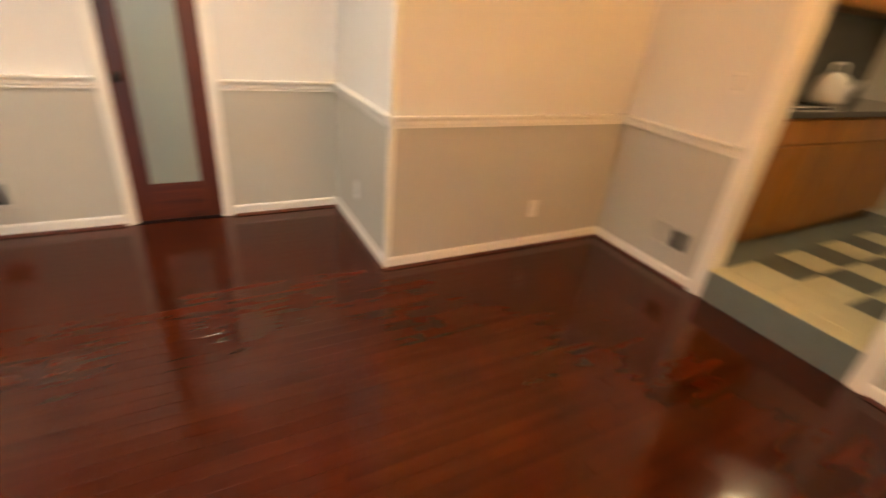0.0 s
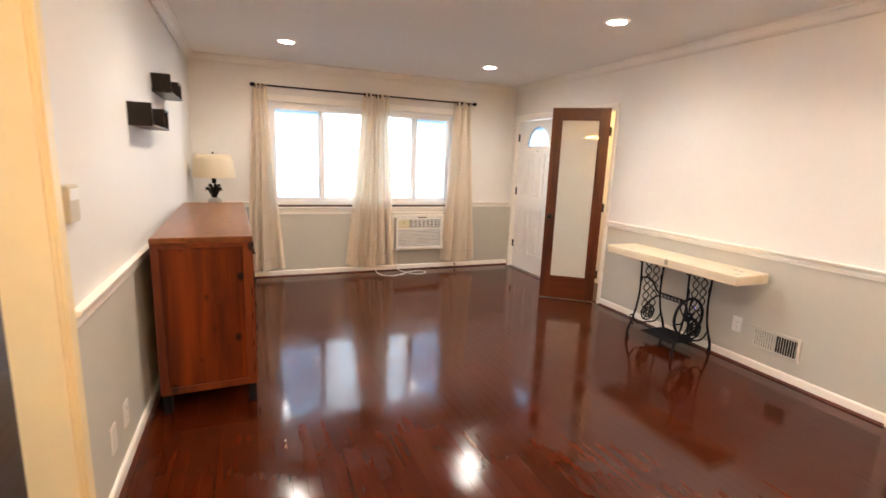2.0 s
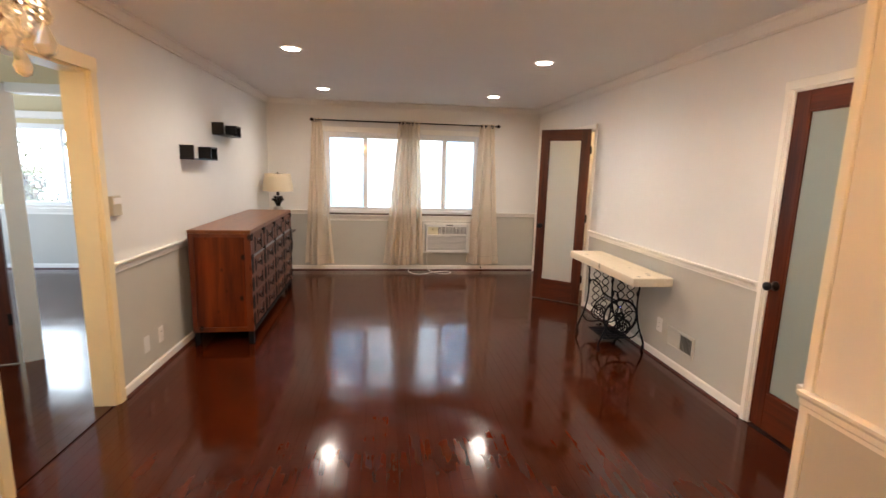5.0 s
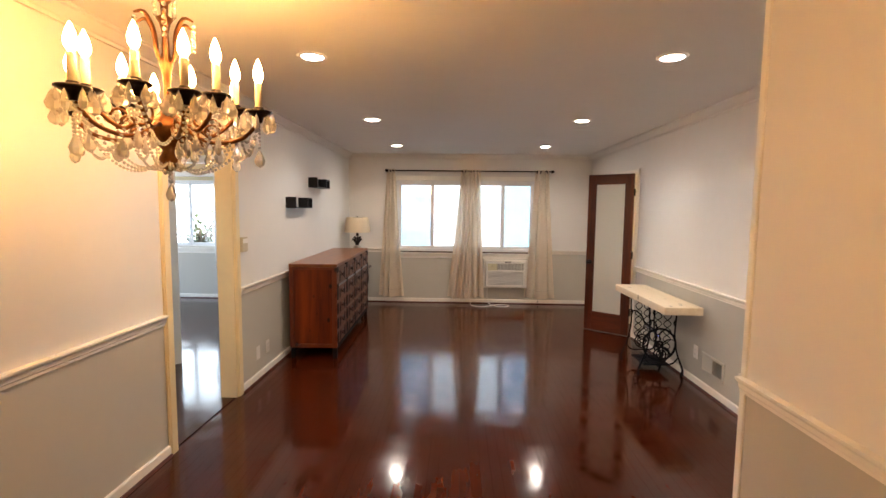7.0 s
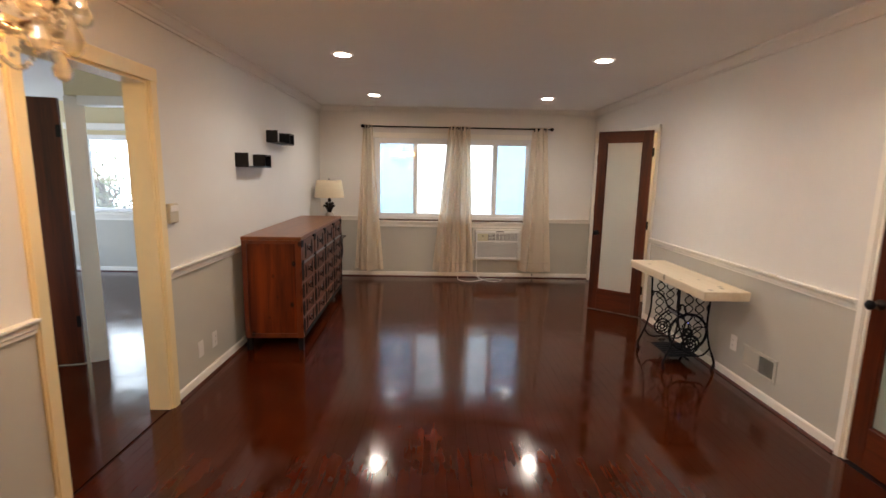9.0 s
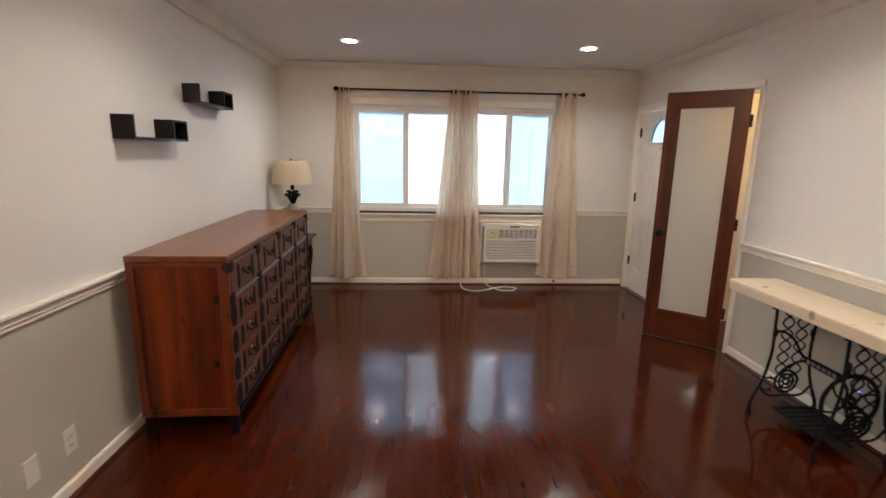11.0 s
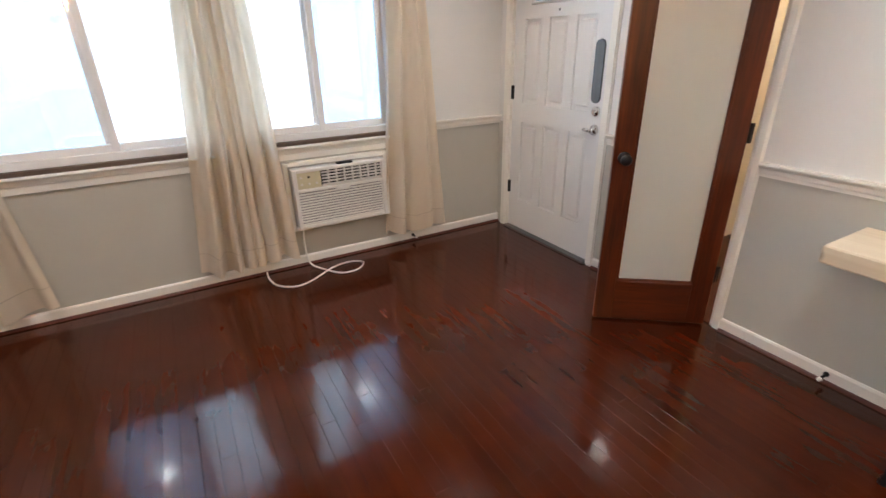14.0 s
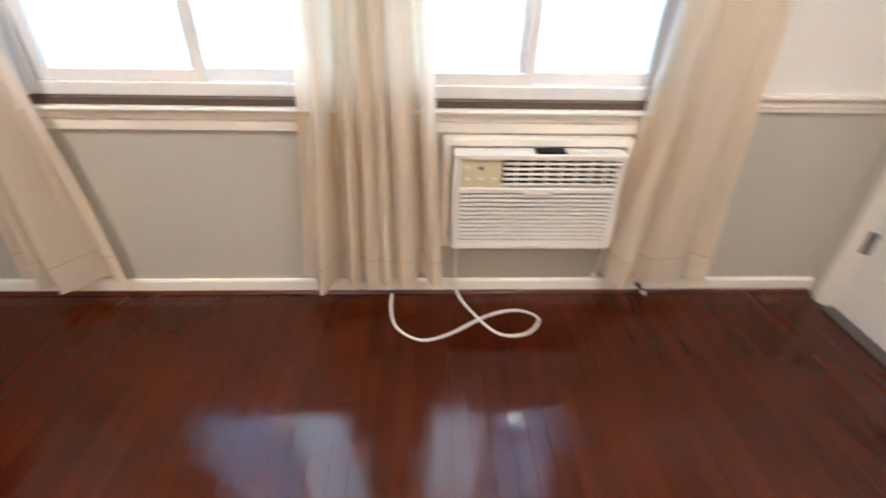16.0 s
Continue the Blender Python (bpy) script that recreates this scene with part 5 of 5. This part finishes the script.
# ---------------------------------------------------------------- kitchen
KC = 1.42
for i in range(4):
    y = YB - 0.17 - 0.55 * (i + 1)
    c = thing("kitchen_cabinet", pose(KC, y, STEP), "honey-oak kitchen base cabinet", "cabinet", "kitchen base cabinets")
    bm = bmesh.new()
    box(bm, 0.02, 0.58, 0.0, 0.548, 0.09, 0.86)
    box(bm, 0.07, 0.58, 0.0, 0.548, 0.0, 0.09)
    part("body", bm, M_OAKCAB, c)
    bm = bmesh.new()
    box(bm, 0.0, 0.019, 0.012, 0.536, 0.70, 0.845, bevel=0.003)
    part("drawer", bm, M_OAKCAB, c)
    for k in range(2):
        y0 = 0.012 + k * 0.264
        bm = bmesh.new()
        box(bm, 0.003, 0.019, y0, y0 + 0.258, 0.11, 0.685)
        for b in ((y0, y0 + 0.05, 0.11, 0.685), (y0 + 0.208, y0 + 0.258, 0.11, 0.685), (y0 + 0.05, y0 + 0.208, 0.11, 0.17), (y0 + 0.05, y0 + 0.208, 0.625, 0.685)):
            box(bm, -0.003, 0.004, b[0], b[1], b[2], b[3], bevel=0.002)
        part("door", bm, M_OAKCAB, c)
    u = thing("wall_cabinet", pose(KC + 0.27, y, 1.68), "honey-oak kitchen wall cabinet", "cabinet", "kitchen wall cabinets")
    bm = bmesh.new()
    box(bm, 0.02, 0.33, 0, 0.548, 0, 0.70)
    part("body", bm, M_OAKCAB, u)
    for k in range(2):
        y0 = 0.012 + k * 0.264
        bm = bmesh.new()
        box(bm, 0.003, 0.019, y0, y0 + 0.258, 0.012, 0.69)
        for b in ((y0, y0 + 0.045, 0.012, 0.69), (y0 + 0.213, y0 + 0.258, 0.012, 0.69), (y0 + 0.045, y0 + 0.213, 0.012, 0.065), (y0 + 0.045, y0 + 0.213, 0.635, 0.69)):
            box(bm, -0.003, 0.004, b[0], b[1], b[2], b[3], bevel=0.002)
        part("door", bm, M_OAKCAB, u)
bm = bmesh.new()
y1, y0 = YB - 0.17, YB - 0.17 - 2.2
box(bm, KC - 0.025, KC + 0.59, y0, y1, STEP + 0.86, STEP + 0.90, bevel=0.006)
tagged(new("countertop", mesh_of("countertop", bm, M_GRANITE)), "dark polished stone kitchen countertop on oak cabinets", "countertop")
wall("wall_kitchen_inner", "y", KC + 0.60, KC + 0.70, KY, YB - 0.13, 0, H, paint=(), mats=[M_SPLASH], label="dark slate kitchen backsplash wall")
F = thing("kitchen_faucet", pose(KC + 0.5, y1 - 0.55, STEP + 0.90), "chrome kitchen faucet on the counter", "faucet")
bm = bmesh.new()
lathe(bm, [(0.03, 0), (0.028, 0.02), (0.016, 0.03), (0.014, 0.12)], 12)
tube(bm, smooth([(0, 0, 0.10), (0, 0, 0.22), (-0.06, 0, 0.28), (-0.14, 0, 0.25), (-0.16, 0, 0.2)], 5), 0.011, 8)
part("spout", bm, M_CHROME, F)
bm = bmesh.new()
rod(bm, (0, 0.02, 0.10), (0, 0.09, 0.14), 0.007, n=8)
part("lever", bm, M_CHROME, F)
SK = thing("kitchen_sink", pose(KC + 0.27, y1 - 0.55, STEP + 0.90), "steel sink rim set in the counter", "sink")
bm = bmesh.new()
tube(bm, [(0.2 * sx, 0.3 * sy, 0.004) for sx, sy in ((-1, -1), (1, -1), (1, 1), (-1, 1))], 0.01, 6, True)
part("rim", bm, M_CHROME, SK)
KT = thing("kettle", pose(KC + 0.30, y1 - 1.25, STEP + 0.90), "cream enamel kettle on the counter", "kettle")
bm = bmesh.new()
lathe(bm, [(0.10, 0), (0.115, 0.02), (0.115, 0.08), (0.09, 0.16), (0.05, 0.19), (0.0001, 0.20)], 18)
part("body", bm, M_WHITE, KT)
bm = bmesh.new()
tube(bm, smooth([(0, -0.09, 0.16), (0, -0.07, 0.25), (0, 0.07, 0.25), (0, 0.09, 0.16)], 5), 0.009, 8)
part("handle", bm, M_WHITE, KT)
bm = bmesh.new()
tube(bm, [(-0.10, 0, 0.08), (-0.15, 0, 0.14), (-0.165, 0, 0.17)], [0.022, 0.014, 0.012], 8)
part("spout", bm, M_WHITE, KT)
# added lamp, never in view, that lights the windowless kitchen
KLP = thing("kitchen_lamp", pose(0.9, -4.1, H), "round ceiling lamp added out of view to light the kitchen", "ceiling light")
bm = bmesh.new()
lathe(bm, [(0.14, 0), (0.14, -0.02), (0.10, -0.06), (0.0001, -0.08)], 16)
part("glass_bowl", bm, glow("kitchen_fill_glow", (1.0, 0.75, 0.45), 14), KLP)

# ---------------------------------------------------------------- outside
NB = thing("neighbour_house", pose(0, 8.6, -0.5), "pale stucco house next door with high windows", "house")
# carried up to 10.5 m as a sunlit reflector in place of bright sky
bm = bmesh.new()
box(bm, -3.8, 12, 0, 6, 0, 10.5)
part("wall", bm, M_STUCCO, NB)
bm = bmesh.new()
box(bm, -4.1, 12.5, -0.35, 6.4, 10.5, 10.75, bevel=0.02)
part("roof", bm, M_ROOFING, NB)
for x0, x1 in ((-0.5, 0.32), (0.52, 1.34), (2.9, 3.85), (5.2, 6.1)):
    bm = bmesh.new()
    for b in ((x0 - 0.05, x0, 2.85, 4.0), (x1, x1 + 0.05, 2.85, 4.0), (x0, x1, 3.95, 4.0), ((x0 + x1) / 2 - 0.025, (x0 + x1) / 2 + 0.025, 2.9, 3.95)):
        box(bm, b[0], b[1], -0.05, 0.0, b[2], b[3])
    box(bm, x0 - 0.12, x1 + 0.12, -0.09, 0.0, 2.82, 2.90)
    w = part("window", bm, M_VINYL, NB)
    bm = bmesh.new()
    box(bm, x0, x1, -0.012, 0.0, 2.9, 3.95)
    part("pane", bm, M_SKYPANE, w)

# glowing panel added to brighten the bedroom window and its reflection on the floor
bm = bmesh.new()
box(bm, -16, -3.95, 13.0, 13.02, -0.5, 7.0)
setting("backdrop", bm, glow("backdrop_glow", (0.62, 0.83, 1.0), 2.7), "glowing panel added as bright daylight beyond the bedroom window", "backdrop")


def tree(x, y, hgt, spread, seed):
    rnd = random.Random(seed)
    t = thing("tree", pose(x, y, -0.5), "leafy green tree outside the bedroom window", "tree", "trees outside")
    bm = bmesh.new()
    tube(bm, [(0, 0, 0), (0.05, 0, hgt * 0.3), (0, 0.05, hgt * 0.6), (0.03, 0, hgt * 0.85)], [0.11, 0.085, 0.06, 0.02], 8)
    for k in range(7):
        a, z = rnd.uniform(0, 6.3), hgt * rnd.uniform(0.3, 0.7)
        tube(bm, [(0, 0, z), (spread * 0.4 * math.cos(a), spread * 0.4 * math.sin(a), z + 0.3), (spread * 0.8 * math.cos(a), spread * 0.8 * math.sin(a), z + 0.7)], [0.04, 0.025, 0.008], 5)
    part("trunk", bm, M_BARK, t)
    vs, fs = [], []
    for k in range(700):
        a, u = rnd.uniform(0, 6.3), rnd.gauss(0, 0.42)
        r = spread * math.sqrt(rnd.random()) * (0.75 + 0.25 * math.sin(3 * a + seed))
        c = Vector((r * math.cos(a), r * math.sin(a), hgt * 0.62 + u * hgt * 0.42))
        d1 = Vector((rnd.uniform(-1, 1), rnd.uniform(-1, 1), rnd.uniform(-1, 1))).normalized()
        d2 = d1.orthogonal().normalized()
        s = rnd.uniform(0.03, 0.075)
        i = len(vs)
        vs += [c - d1 * s, c + d2 * s * 0.5, c + d1 * s, c - d2 * s * 0.5]
        fs.append((i, i + 1, i + 2, i + 3))
    me = bpy.data.meshes.new("crown")
    me.from_pydata(vs, [], fs)
    me.materials.append(M_LEAF)
    o = new("crown", me)
    o.parent = t


tree(-4.9, 7.6, 1.9, 0.5, 3), tree(-6.1, 7.9, 2.2, 0.45, 5), tree(-4.2, 7.9, 1.7, 0.5, 9)

# ---------------------------------------------------------------- kitchen tiles, then floor boards
bm = bmesh.new()
box(bm, KX0, KX1, KY, YB - 0.135, 0.0, STEP - 0.004)
box(bm, KITCHEN[0] + 0.015, KITCHEN[1] - 0.015, YB - 0.136, YB - 0.006, -0.011, STEP - 0.004)
kfloor = setting("kitchen_floor", bm, M_RISER, "raised kitchen floor with cream and green checked tiles", "floor")
TS = 0.262
for i in range(12):
    for j in range(10):
        x0, y1 = 1.27 - TS * (i - 3) - TS, YB - 0.135 - 0.30 - TS * (j - 1)
        y0 = y1 - TS
        if j == 0:
            y1, y0 = YB - 0.136, YB - 0.136 - 0.30
        x1 = x0 + TS
        if x1 > KC + 0.07 or x0 < KX0 or y0 < KY:
            continue
        bm = bmesh.new()
        box(bm, x0 + 0.001, x1 - 0.001, y0 + 0.001, y1 - 0.001, STEP - 0.004, STEP, bevel=0.001)
        part("tile", bm, M_GREENTILE if j and (i + j) % 2 == 0 else M_CREAMTILE, kfloor)
bm = bmesh.new()
box(bm, KITCHEN[0] + 0.016, KITCHEN[1] - 0.016, YB - 0.135, YB - 0.002, STEP - 0.004, STEP, bevel=0.001)
part("tile", bm, M_CREAMTILE, kfloor)

FW = 0.0635
floor_ob = bpy.data.objects["floor"]
rnd = random.Random(11)
boards = {}


def board_mesh(length):
    key = round(length, 2)
    if key not in boards:
        bm = bmesh.new()
        box(bm, -FW / 2 + 0.0002, FW / 2 - 0.0002, -key / 2 + 0.0002, key / 2 - 0.0002, -0.011, 0.0, bevel=0.0004)
        boards[key] = mesh_of("board", bm, M_FLOOR)
    return boards[key]


M_FLOOR_REST = wood("floor_oak_far", (0.023, 0.0027, 0.0006), (0.082, 0.0134, 0.0026), "y", 0.12, 0.0, 16, rand=0.11, relief=0.02, fine=0.10, spec=0.35, span=1.1, scuff=True, detail=3, islands=True)
rest_v, rest_f = [], []


def far_board(x, y0, y1):
    i = len(rest_v)
    a, b = x - FW / 2 + 0.0005, x + FW / 2 - 0.0005
    rest_v.extend([(a, y0, 0), (b, y0, 0), (b, y1, 0), (a, y1, 0), (a, y0, -0.011), (b, y0, -0.011), (b, y1, -0.011), (a, y1, -0.011)])
    rest_f.extend([(i, i + 1, i + 2, i + 3), (i, i + 4, i + 5, i + 1), (i + 1, i + 5, i + 6, i + 2), (i + 2, i + 6, i + 7, i + 3), (i + 3, i + 7, i + 4, i)])


x = XL + FW / 2 + 0.0
while x < XR + 0.0:
    y = YW - rnd.uniform(0, 0.7)
    hi = YW
    while hi > YB + 0.02:
        lo = max(y, YB + 0.005)
        if hi > -0.9:
            o = new("board", board_mesh(hi - lo))
            o.parent = floor_ob
            o.matrix_basis = pose(x, (lo + hi) / 2, rnd.uniform(-0.0003, 0.0), rnd.uniform(-0.01, 0.01), rnd.uniform(-0.06, 0.06), 0)
        else:
            far_board(x, lo + 0.0005, hi - 0.0005)
        hi = lo
        y = lo - rnd.choice((0.9, 1.2, 1.5, 1.8))
    x += FW
for x0, x1, ya, yb in ((BX, XL - 0.01, -1.5, BY), (XR + 0.01, 5.0, 2.3, 3.62)):
    x = x0 + FW / 2
    while x < x1:
        hi = yb
        while hi > ya:
            lo = max(hi - rnd.choice((0.9, 1.2, 1.5, 1.8)), ya)
            far_board(x, lo + 0.0005, hi - 0.0005)
            hi = lo
        x += FW
me = bpy.data.meshes.new("far_boards")
me.from_pydata(rest_v, [], rest_f)
me.materials.append(M_FLOOR_REST)
fb = tagged(new("far_boards", me), kind="stuff")
fb.parent = floor_ob
